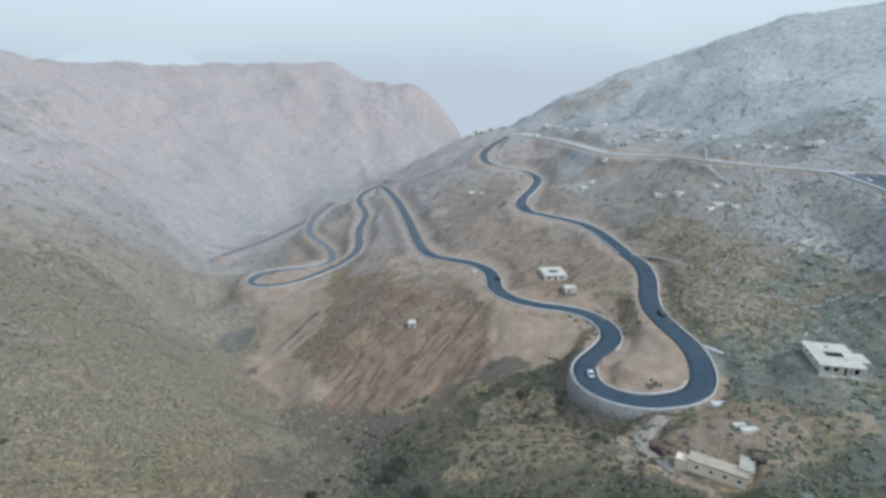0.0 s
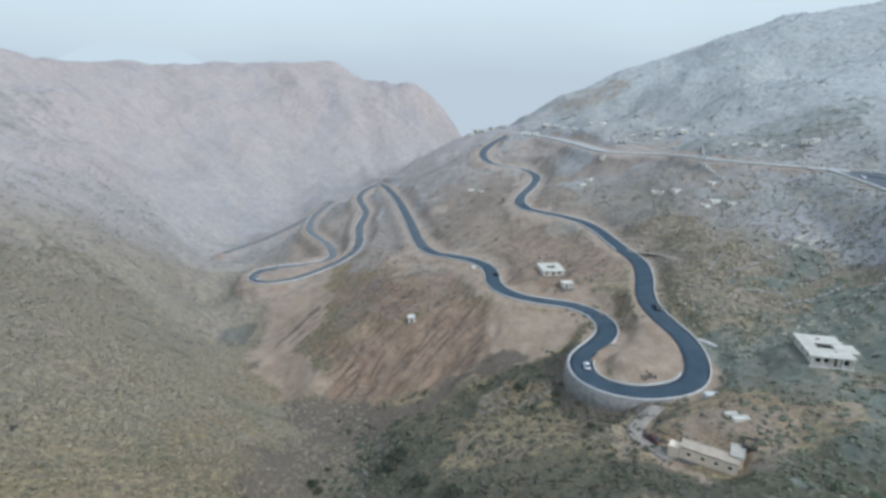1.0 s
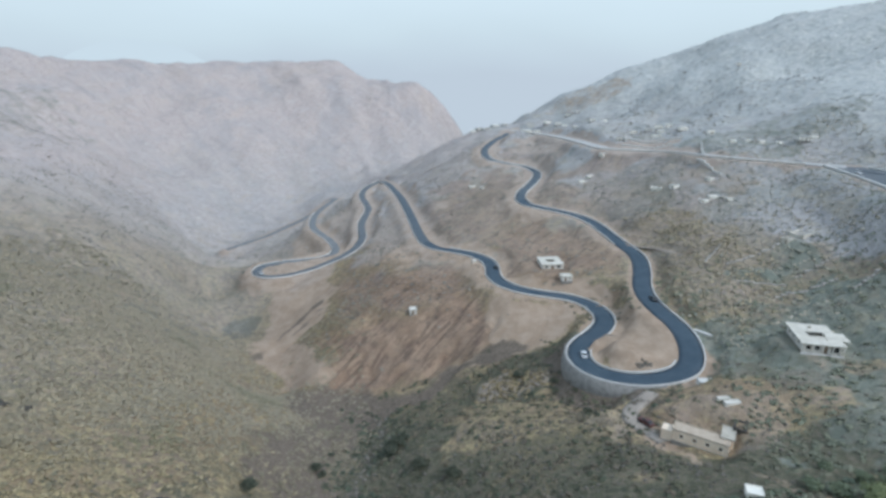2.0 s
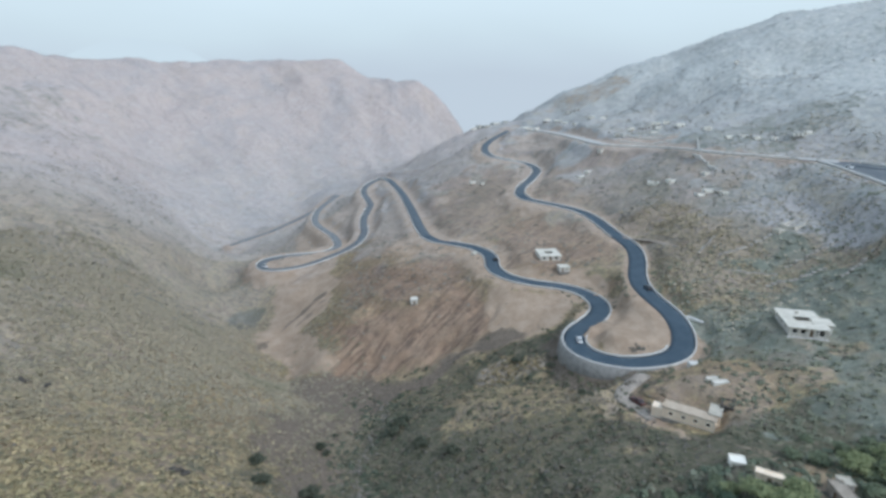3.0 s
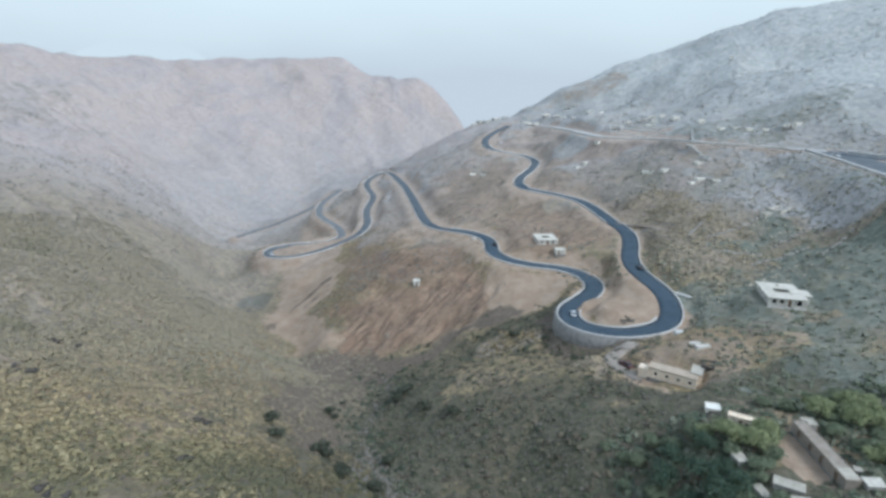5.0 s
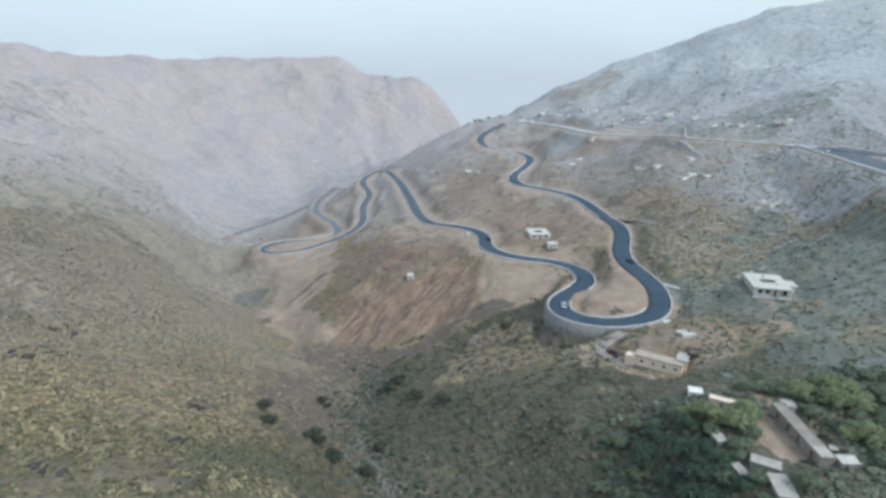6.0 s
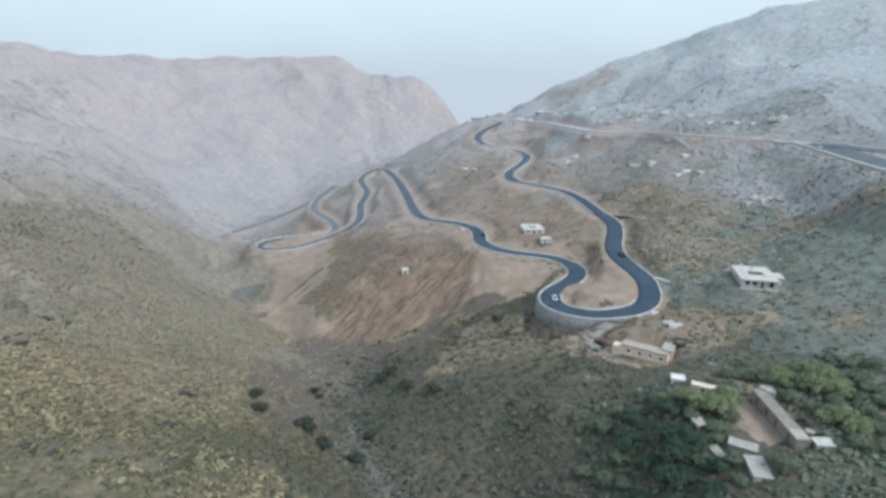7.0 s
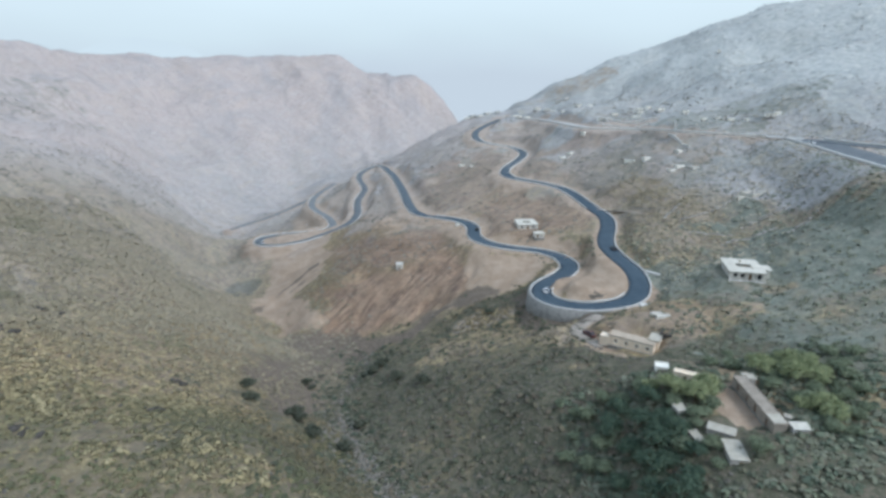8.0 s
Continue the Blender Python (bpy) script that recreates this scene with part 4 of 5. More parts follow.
def flat_house(name, label, m, w, d, high, wall_mat, roof_mat, openings, court=None, over=0.35, group="", lip=0.18, deep=1.2):
    """A flat-roofed house: four walls with openings, a slab roof and, if given, an open court in it."""
    ob = thing(name, label, "house", m, group)
    thick = 0.3
    sides = {"front": (w, pose(0, 0, 0)), "back": (w, pose(w, d, 0, 0, 0, 180)), "left": (d - 2 * thick, pose(0, d - thick, 0, 0, 0, -90)), "right": (d - 2 * thick, pose(w, thick, 0, 0, 0, 90))}
    for side, (length, turn) in sides.items():
        holes = [o for s, *o in openings if s == side]
        wall = part("wall", wall_mesh(length, high, thick, holes), wall_mat, ob)
        wall.matrix_basis = turn
        for s, ww, z0, z1 in holes:
            kind = "door" if z0 <= 0.05 else "window"
            bm = boxes((s + 0.002, s + ww - 0.002, 0.16, 0.20, z0 + 0.002, z1 - 0.002))
            # window panes are dark sheets that stand for the shade indoors
            pane = part(kind, bm, DARK if kind == "window" else TIMBER, ob, "dark pane standing for the unlit room behind" if kind == "window" else "")
            pane.matrix_basis = turn
            if kind == "window":
                sill = part("sill", boxes((s - 0.08, s + ww + 0.08, -0.1, 0.08, z0 - 0.08, z0 - 0.003), bevel=0.02), wall_mat, pane)
                sill.matrix_basis = Matrix()
    footing = part("footing", boxes((-0.04, w + 0.04, -0.04, d + 0.04, -deep, -0.003)), STONEWORK, ob)
    if court:
        x0, x1, y0, y1 = court
        bm = boxes((-over, x0, -over, d + over, high + 0.004, high + 0.25), (x1, w + over, -over, d + over, high + 0.004, high + 0.25),
                   (x0, x1, -over, y0, high + 0.004, high + 0.25), (x0, x1, y1, d + over, high + 0.004, high + 0.25))
        bmesh.ops.remove_doubles(bm, verts=bm.verts, dist=0.001)
        part("roof", bm, roof_mat, ob)
        # dark brown floor stands in for the shade inside the court
        part("court_floor", boxes((x0 - 1, x1 + 1, y0 - 1, y1 + 1, -0.02, 0.03)), BARK, ob)
        t = 0.16
        kerb = boxes((x0 - t, x0 - 0.003, y0 - t, y1 + t, high + 0.255, high + 0.42), (x1 + 0.003, x1 + t, y0 - t, y1 + t, high + 0.255, high + 0.42),
                     (x0, x1, y0 - t, y0 - 0.003, high + 0.255, high + 0.42), (x0, x1, y1 + 0.003, y1 + t, high + 0.255, high + 0.42))
        part("court_kerb", kerb, roof_mat, ob)
    else:
        part("roof", boxes((-over, w + over, -over, d + over, high + 0.004, high + 0.22), bevel=0.04), roof_mat, ob)
        t = 0.15
        rim = boxes((-over, w + over, -over, -over + t, high + 0.225, high + 0.225 + lip), (-over, w + over, d + over - t, d + over, high + 0.225, high + 0.225 + lip),
                    (-over, -over + t, -over + t, d + over - t, high + 0.225, high + 0.225 + lip), (w + over - t, w + over, -over + t, d + over - t, high + 0.225, high + 0.225 + lip))
        part("roof_rim", rim, roof_mat, ob)
    return ob


# the white villa with an open court and a pillared front
villa = flat_house("white_villa", "white flat-roofed house with open roof court and pillared front", pose(98.6, 128.0, 46.9, 0, 0, -14), 9.4, 12.8, 2.6, WHITEWASH, ROOFWHITE,
                   [("front", 0.8, 1.1, 0.9, 2.1), ("front", 2.8, 1.2, 0.9, 2.1), ("front", 5.0, 1.0, 0.0, 2.2), ("front", 6.9, 1.9, 0.5, 2.2), ("left", 1.5, 1.1, 0.9, 2.0), ("left", 4.8, 1.1, 0.9, 2.0),
                    ("left", 8.6, 1.1, 0.9, 2.0), ("right", 1.4, 1.1, 0.9, 2.0), ("right", 9.6, 1.1, 0.9, 2.0)], (2.8, 7.0, 4.8, 7.7), 0.7, "", 0.18, 2.2)
for x in (-0.4, 2.2, 4.6, 7.0, 9.5):
    part("pillar", boxes((x, x + 0.28, -0.62, -0.34, -1.2, 2.6), bevel=0.03), WHITEWASH, villa)
part("terrace", boxes((-0.6, 9.9, -1.0, -0.16, -1.4, -0.05)), CONCRETE, villa)
part("wing_wall", wall_mesh(2.6, 2.5, 0.3, [(0.8, 1.0, 0.8, 2.0)]), WHITEWASH, villa).matrix_basis = pose(9.41, 3.6, 0)
part("wing_wall", wall_mesh(4.0, 2.5, 0.3, []), WHITEWASH, villa).matrix_basis = pose(12.0, 3.91, 0, 0, 0, 90)
part("wing_wall", wall_mesh(2.6, 2.5, 0.3, []), WHITEWASH, villa).matrix_basis = pose(12.0, 8.22, 0, 0, 0, 180)
part("wing_footing", boxes((9.56, 12.1, 3.5, 8.3, -2.2, -0.003)), STONEWORK, villa)
part("wing_roof", boxes((10.104, 12.5, 3.2, 8.6, 2.504, 2.74)), ROOFWHITE, villa)
part("roof_tank", boxes((4.3, 5.1, 10.2, 10.9, 2.854, 3.4), bevel=0.08), GREYROOF, villa, "small grey water tank")
part("roof_vent", boxes((6.2, 6.7, 2.6, 3.1, 2.854, 3.15), bevel=0.05), GREYROOF, villa)

# the long cream building by the dirt track, with its annex
barrack = flat_house("long_building", "long low cream building with a row of small windows", pose(54.6, 103.6, 36.4, 0, 0, -33.5), 12.0, 3.6, 2.7, CREAM, CREAMROOF,
                     [("front", 1.6, 0.75, 1.1, 1.9), ("front", 4.5, 0.75, 1.1, 1.9), ("front", 7.3, 0.75, 1.1, 1.9), ("front", 10.1, 0.75, 1.1, 1.9), ("left", 1.0, 0.9, 0.0, 2.0)], None, 0.12)
part("end_room", boxes((-2.6, -0.14, 0.5, 3.2, -1.0, 1.9), bevel=0.05), CREAM, barrack)
annex = flat_house("annex", "small annex with a pale grey roof", pose(64.3, 100.0, 36.7, 0, 0, -30), 2.7, 5.2, 2.7, CREAM, GREYROOF, [("right", 1.6, 0.9, 0.0, 2.0)], None, 0.15)

flat_house("white_house", "white flat-roofed house with a dark roof opening", pose(44.2, 223.6, 37.2, 0, 0, 4), 9.4, 11.0, 2.2, WHITEWASH, ROOFWHITE,
           [("front", 1.2, 1.1, 0.8, 1.8), ("front", 4.0, 1.1, 0.0, 1.9), ("front", 6.7, 1.1, 0.8, 1.8), ("left", 4.0, 1.1, 0.8, 1.8)], (2.9, 6.6, 3.6, 6.8), 0.3)
flat_house("small_house", "small white house with flat roof", pose(50.2, 209.8, 36.9, 0, 0, 6), 4.4, 3.6, 1.8, WHITEWASH, ROOFWHITE, [("front", 1.0, 0.8, 0.0, 1.6), ("front", 2.8, 0.7, 0.8, 1.4)], None, 0.2)
flat_house("stone_hut", "small white hut alone on the brown knoll", pose(-14.3, 209.7, ground_at(-12.8, 211.2) + 0.1, 0, 0, 8), 3.0, 3.0, 1.9, WHITEWASH, WHITEWASH, [("front", 1.1, 0.7, 0.0, 1.5)], None, 0.12)

# slabs and culvert heads by the hairpin
slab = thing("roadside_platform", "pale concrete platform beside the hairpin bend", "platform", pose(71.0, 126.2, 37.4, 0, 0, -6))
part("deck", boxes((0, 5.2, 0, 2.6, -0.6, 1.0), bevel=0.08), CONCRETE, slab)
part("step", boxes((5.202, 5.9, 0.4, 2.2, -0.6, 0.4), bevel=0.05), CONCRETE, slab)
culvert = thing("culvert_head", "pale concrete culvert head by the road", "culvert", pose(83.2, 158.8, ground_at(84.5, 156), 0, 0, -52))
part("head_wall", boxes((0, 7.2, 0, 1.2, -0.8, 0.9), bevel=0.06), CONCRETE, culvert)
part("wing", boxes((7.204, 8.6, 0.1, 0.6, -0.8, 0.5), bevel=0.05), CONCRETE, culvert)
for x, y, w, d, turn in ((69.4, 112.6, 3.0, 1.0, 8), (70.2, 110.5, 4.0, 1.5, 6)):
    tank = thing("water_trough", "whitewashed low water trough on bare soil", "trough", pose(x, y, ground_at(x + 1, y + 0.5), 0, 0, turn), "water troughs")
    part("basin", boxes((0, w, 0, d, -0.4, 0.7), bevel=0.08), WHITEWASH, tank)
    part("rim", boxes((-0.06, w + 0.06, -0.06, 0.16, 0.704, 0.85), (-0.06, w + 0.06, d - 0.16, d + 0.06, 0.704, 0.85), (-0.06, 0.16, 0.16, d - 0.16, 0.704, 0.85), (w - 0.16, w + 0.06, 0.16, d - 0.16, 0.704, 0.85)), WHITEWASH, tank)

# the yard with its long byre, sheds and sheeted roofs
byre = flat_house("long_byre", "long narrow mud-roofed byre with dark doorways beside the yard", pose(71.8, 51.2, 44.6, 0, 0, 86.5), 17.2, 2.4, 2.1, BROWNROOF, BROWNROOF,
                  [("back", 2.0, 0.9, 0.0, 1.7), ("back", 6.0, 0.9, 0.0, 1.7), ("back", 9.5, 0.9, 0.0, 1.7), ("back", 14.0, 0.9, 0.0, 1.7)], None, 0.15, "", 0.1)
part("roof_patch", boxes((0.2, 3.2, -0.0, 2.4, 2.33, 2.42), bevel=0.02), GREYROOF, byre, "pale cement patch on the roof")
flat_house("store_room", "small store room with a pale roof behind the byre", pose(72.2, 67.4, 45.0, 0, 0, -10), 2.2, 2.2, 1.7, RUBBLE, GREYROOF, [("left", 0.8, 0.8, 0.0, 1.7)], None, 0.12)
flat_house("white_hut", "tiny white hut with a dark doorway above the trees", pose(57.2, 76.6, 42.2, 0, 0, -18), 2.8, 2.4, 2.0, LIMEWASH, LIMEWASH, [("front", 0.5, 0.8, 0.0, 1.6)], None, 0.1)
flat_house("low_shed", "low cream shed with a whitened roof", pose(59.2, 71.6, 44.2, 0, 0, -30), 4.8, 1.6, 1.6, CREAM, CREAM, [("front", 2.0, 0.7, 0.0, 1.3)], None, 0.08)


def sheeted_shed(label, x, y, w, d, high, turn, slope=6, mat=None):
    """A lean-to of rubble walls under ribbed sheets."""
    ob = thing("sheeted_shed", label, "shed", pose(x, y, ground_at(x, y), 0, 0, turn), "sheeted sheds")
    for a in ((-w / 2, w / 2, -d / 2, -d / 2 + 0.3), (-w / 2, w / 2, d / 2 - 0.3, d / 2), (-w / 2, -w / 2 + 0.3, -d / 2 + 0.302, d / 2 - 0.302), (w / 2 - 0.3, w / 2, -d / 2 + 0.302, d / 2 - 0.302)):
        part("wall", boxes((*a, -1.2, high - 0.25), bevel=0.05), RUBBLE, ob)
    k = max(int(w / 0.9), 2)
    for i in range(k):
        bm = bmesh.new()
        x0, n = -w / 2 - 0.15 + i * (w + 0.3) / k, 7
        rows = []
        for j in range(n + 1):
            u = x0 + j * ((w + 0.3) / k - 0.02) / n
            up = 0.045 * (j % 2)
            rows.append([bm.verts.new((u, s * (d / 2 + 0.2), high + up + s * math.tan(radians(slope)) * d / 2 + t)) for s in (-1, 1) for t in (0, -0.03)])
        for a, b in zip(rows, rows[1:]):
            bm.faces.new((a[0], b[0], b[2], a[2]))
            bm.faces.new((a[1], a[3], b[3], b[1]))
            bm.faces.new((a[0], a[1], b[1], b[0]))
            bm.faces.new((a[2], b[2], b[3], a[3]))
        bm.faces.new((rows[0][0], rows[0][2], rows[0][3], rows[0][1]))
        bm.faces.new((rows[-1][0], rows[-1][1], rows[-1][3], rows[-1][2]))
        part("roof_sheet", bm, mat or GREYROOF, ob)
    return ob


sheeted_shed("low stone shed under pale ribbed sheets", 60.8, 52.7, 4.6, 1.9, 0.8, -31)
sheeted_shed("stone shed under whitish ribbed sheets", 60.9, 47.6, 3.0, 5.0, 0.7, -8, 5)
sheeted_shed("small shed with pale sheets among trees", 56.3, 60.6, 1.9, 2.2, 0.9, 12)
sheeted_shed("small broken shed with pale sheets", 56.5, 53.0, 1.5, 2.8, 0.7, 10)
sheeted_shed("low shed under white ribbed sheets behind byre", 73.8, 51.0, 2.9, 1.9, 0.9, -4, 5, ROOFWHITE)
sheeted_shed("tiny white sheeted coop", 74.9, 56.0, 1.2, 1.0, 0.8, -25, 5, GREYROOF)


# ---- roofless stone ruins and far village houses ----
def ruin(x, y, w, d, high, turn, label, mat=None, group="stone ruins"):
    """Thick broken walls with uneven tops round an open inside."""
    ob = thing("stone_ruin", label, "ruin", pose(x, y, ground_at(x, y), 0, 0, turn), group)
    rng = random.Random(int(x * 13 + y * 7))
    for ax, ay, bx, by in ((-w / 2, -d / 2, w / 2, -d / 2), (w / 2, -d / 2, w / 2, d / 2), (w / 2, d / 2, -w / 2, d / 2), (-w / 2, d / 2, -w / 2, -d / 2)):
        bm = bmesh.new()
        length = math.hypot(bx - ax, by - ay)
        n = max(int(length / 0.8), 3)
        dx, dy = (bx - ax) / length, (by - ay) / length
        rows = []
        for i in range(n + 1):
            u = length * i / n
            top = high * (0.55 + 0.5 * rng.random())
            rows.append([bm.verts.new((ax + dx * u - dy * o, ay + dy * u + dx * o, z)) for o, z in ((0, -1.5), (0, top), (0.55, top - 0.1 * rng.random()), (0.55, -1.5))])
        for a, b in zip(rows, rows[1:]):
            for j in range(4):
                bm.faces.new((a[j], b[j], b[(j + 1) % 4], a[(j + 1) % 4]))
        bm.faces.new(rows[0][::-1])
        bm.faces.new(rows[-1])
        part("wall", bm, mat or RUBBLE, ob)
    return ob


ruin(146, 208, 11, 6, 1.4, 32, "large roofless pale stone enclosure on the slope", ROOFWHITE)
ruin(70.6, 103.8, 3.0, 4.2, 0.5, -30, "low dark stone pens behind the annex", DARKROCK)
ruin(137, 203, 4, 3, 1.2, 20, "small roofless stone pen beside the enclosure", ROOFWHITE)
for x, y, w, d, turn in ((86, 333, 6, 5, 20), (92, 337, 7, 4, 45), (103, 352, 6, 4, 50), (20, 381, 5, 4, 10), (27, 373, 4, 4, 0), (116, 289, 7, 4, -30), (124, 285, 5, 5, 10), (141, 259, 4, 4, 0),
                          (131, 264, 5, 4, 15), (136, 266, 6, 4, 5), (141, 282, 4, 4, 20), (15, 246, 2.5, 2, 20)):
    ruin(x, y, 0.8 * w, 0.75 * d, 1.3, turn, "low whitish ruin of rough stone walls", LIMEWASH)
row = [(74, 492, 7.5), (85, 503, 5.0), (97, 517, 5.5), (104, 506, 6.5), (119, 538, 6.0), (127, 532, 5.0), (125, 466, 4.5), (121, 381, 4.0), (127, 378, 5.0), (148, 399, 6.0), (157, 405, 5.5), (160, 393, 4.0), (163, 375, 5.0), (139, 404, 4.0),
       (171, 351, 4.0), (202, 308, 5.0), (44, 566, 6.0), (37, 571, 5.0), (53, 570, 6.0), (62, 566, 5.0), (30, 568, 5.0), (243, 471, 2.6)]
for i, (x, y, w) in enumerate(row):
    rng = random.Random(i)
    d = w * rng.uniform(0.6, 0.8)
    turn = rng.uniform(-25, 25)
    flat_house("village_house", "small pale flat-roofed village house on the hillside", pose(x - w / 2, y - d / 2, ground_at(x, y) + 0.1, 0, 0, turn), w, d, rng.uniform(1.6, 2.1), rng.choice((LIMEWASH, LIMEWASH, CONCRETE)), rng.choice((CONCRETE, LIMEWASH)),
               [("front", w * 0.2, 0.6, 0.8, 1.4), ("front", w * 0.6, 0.7, 0.0, 1.5)], None, 0.15, "village houses", 0.15, 3.0)
for x, y, w, d, turn in ((174, 329, 4, 2, 10), (181, 325, 3, 2, -15), (187, 321, 4, 2.5, 5), (194, 315, 3, 2.5, 20), (208, 307, 4, 3, -10), (112, 470, 5, 3, 0), (133, 462, 4, 3, 15), (152, 386, 4, 2.5, -10), (108, 494, 5, 2.5, 10), (147, 380, 6, 2, -20)):
    ruin(x, y, w, d, 1.3, turn, "tumbled pale stone walls on the mountainside", LIMEWASH)
for x0, y0, x1, y1 in ((124, 381, 157, 362), (120, 369, 150, 357), (160, 339, 151, 314), (142, 302, 147, 283)):
    length = math.hypot(x1 - x0, y1 - y0)
    ob = thing("terrace_wall", "pale dry-stone terrace wall across the slope", "terrace wall", pose(x0, y0, 0, 0, 0, math.degrees(math.atan2(y1 - y0, x1 - x0))), "terrace walls")
    n = int(length / 3)
    for i in range(n):
        u = (i + 0.5) / n
        z = ground_at(x0 + (x1 - x0) * u, y0 + (y1 - y0) * u)
        part("wall", boxes((length * i / n, length * (i + 1) / n - 0.02, -0.5, 0.5, z - 0.8, z + 0.8 + 0.25 * (i % 2)), bevel=0.1), CONCRETE, ob)


for x0, y0, x1, y1 in ((108, 183, 124, 178), (110, 195, 134, 202), (116, 171, 138, 172), (128, 181, 150, 186), (104, 200, 116, 212), (134, 160, 150, 168)):
    length = math.hypot(x1 - x0, y1 - y0)
    ob = thing("field_wall", "low tumbled stone wall edging an old field", "field wall", pose(x0, y0, 0, 0, 0, math.degrees(math.atan2(y1 - y0, x1 - x0))), "field walls")
    n = int(length / 2)
    for i in range(n):
        u = (i + 0.5) / n
        z = ground_at(x0 + (x1 - x0) * u, y0 + (y1 - y0) * u)
        part("wall", boxes((length * i / n, length * (i + 1) / n - 0.02, -0.35, 0.35 + 0.1 * (i % 3), z - 0.7, z + 0.4 + 0.15 * (i * 7 % 3)), bevel=0.1), RUBBLE, ob)


# ---- cars on the road ----
CAR_DARK = plain("dark_car_paint", (0.030, 0.036, 0.042), (0.038, 0.044, 0.050), 1.0, 0.3, 0.5, 0.05)
CAR_WHITE = plain("white_car_paint", (0.74, 0.74, 0.73), (0.78, 0.78, 0.77), 1.0, 0.3, 0.5, 0.05)
RUBBER = plain("rubber", (0.02, 0.02, 0.02), (0.03, 0.03, 0.03), 0.3, 0.9, 0.2, 0.1)
STEEL = plain("wheel_steel", (0.45, 0.45, 0.46), (0.52, 0.52, 0.53), 0.2, 0.35, 0.5, 0.1, None, 1.0)
LAMP = plain("lamp_glass", (0.55, 0.56, 0.56), (0.62, 0.62, 0.62), 0.3, 0.15, 0.6, 0.05)
TAIL = plain("tail_lamp", (0.30, 0.02, 0.015), (0.36, 0.03, 0.02), 0.3, 0.2, 0.6, 0.05)


def loft(sections):
    """A closed skin through rings of equal length."""
    bm = bmesh.new()
    rings = [[bm.verts.new(p) for p in ring] for ring in sections]
    k = len(rings[0])
    for a, b in zip(rings, rings[1:]):
        for j in range(k):
            bm.faces.new((a[j], a[(j + 1) % k], b[(j + 1) % k], b[j]))
    bm.faces.new(rings[0][::-1])
    bm.faces.new(rings[-1])
    bmesh.ops.recalc_face_normals(bm, faces=bm.faces)
    return bm


def car(label, m, paint):
    ob = thing("car", label, "car", m, "cars on the road")
    ring = lambda x, w, z0, z1: [(x, -w, z0), (x, -w, z1 - 0.12), (x, -w + 0.12, z1), (x, w - 0.12, z1), (x, w, z1 - 0.12), (x, w, z0)]
    part("body", loft([ring(-2.2, 0.72, 0.42, 0.85), ring(-2.05, 0.86, 0.32, 0.98), ring(-1.0, 0.90, 0.28, 1.02), ring(0.6, 0.90, 0.28, 1.0), ring(1.7, 0.87, 0.30, 0.88), ring(2.15, 0.74, 0.40, 0.72)]), paint, ob)
    part("cabin", loft([ring(-1.75, 0.74, 1.0, 1.08), ring(-1.2, 0.72, 1.0, 1.46), ring(0.1, 0.72, 1.0, 1.50), ring(0.95, 0.74, 0.98, 1.06)]), DARK, ob, "dark car windows")
    part("roof", boxes((-1.15, 0.05, -0.64, 0.64, 1.475, 1.53), bevel=0.02), paint, ob)
    for x in (-1.35, 1.35):
        for y in (-0.84, 0.84):
            bm = bmesh.new()
            bmesh.ops.create_cone(bm, cap_ends=True, segments=18, radius1=0.33, radius2=0.33, depth=0.2, matrix=pose(x, y, 0.33, 90))
            wheel = part("wheel", bm, RUBBER, ob)
            bm = bmesh.new()
            bmesh.ops.create_cone(bm, cap_ends=True, segments=12, radius1=0.2, radius2=0.2, depth=0.215, matrix=pose(x, y, 0.33, 90))
            part("rim", bm, STEEL, wheel)
    for y in (-0.6, 0.6):
        part("headlight", boxes((2.03, 2.14, y - 0.16, y + 0.16, 0.58, 0.70), bevel=0.02), LAMP, ob)
        part("tail_light", boxes((-2.2, -2.1, y - 0.14, y + 0.14, 0.72, 0.86), bevel=0.02), TAIL, ob)
    return ob


def on_road(line, x, y, side):
    d = np.hypot(line[:, 0] - x, line[:, 1] - y)
    i = int(np.clip(d.argmin(), 1, len(line) - 2))
    t = line[i + 1] - line[i - 1]
    r = frame_of(line)[i]
    up = math.degrees(math.atan2(t[2], math.hypot(t[0], t[1])))
    p = line[i]
    return pose(p[0] + r[0] * side, p[1] + r[1] * side, p[2] + 0.09) @ pose(0, 0, 0, 0, 0, math.degrees(math.atan2(t[1], t[0]))) @ pose(0, 0, 0, 0, -up, 0)


car("dark car driving up from the hairpin bend", on_road(roads["loop_road"], 75.8, 181, -1.8) @ pose(0, 0, 0, 0, 0, 180), CAR_DARK)
car("white car on the hairpin bend", on_road(roads["loop_road"], 44.5, 151, 1.6), CAR_WHITE)
car("dark car on the valley road", on_road(roads["valley_road"], 22.7, 236, 1.7), CAR_DARK)
car("white car at the lower hairpin", on_road(roads["lower_road"], -113, 307, 1.5), CAR_WHITE)
car("white car parked on the slope road", on_road(roads["slope_bend"], 200, 250, 4.5), CAR_WHITE)


CAR_RED = plain("dull_red_car_paint", (0.085, 0.035, 0.030), (0.11, 0.045, 0.038), 1.0, 0.45, 0.4, 0.2)
x, y = 51.6, 112.0
car("dull dark red car parked beside the dirt track", pose(x, y, ground_at(x, y) + 0.05, 0, 0, 118), CAR_RED)


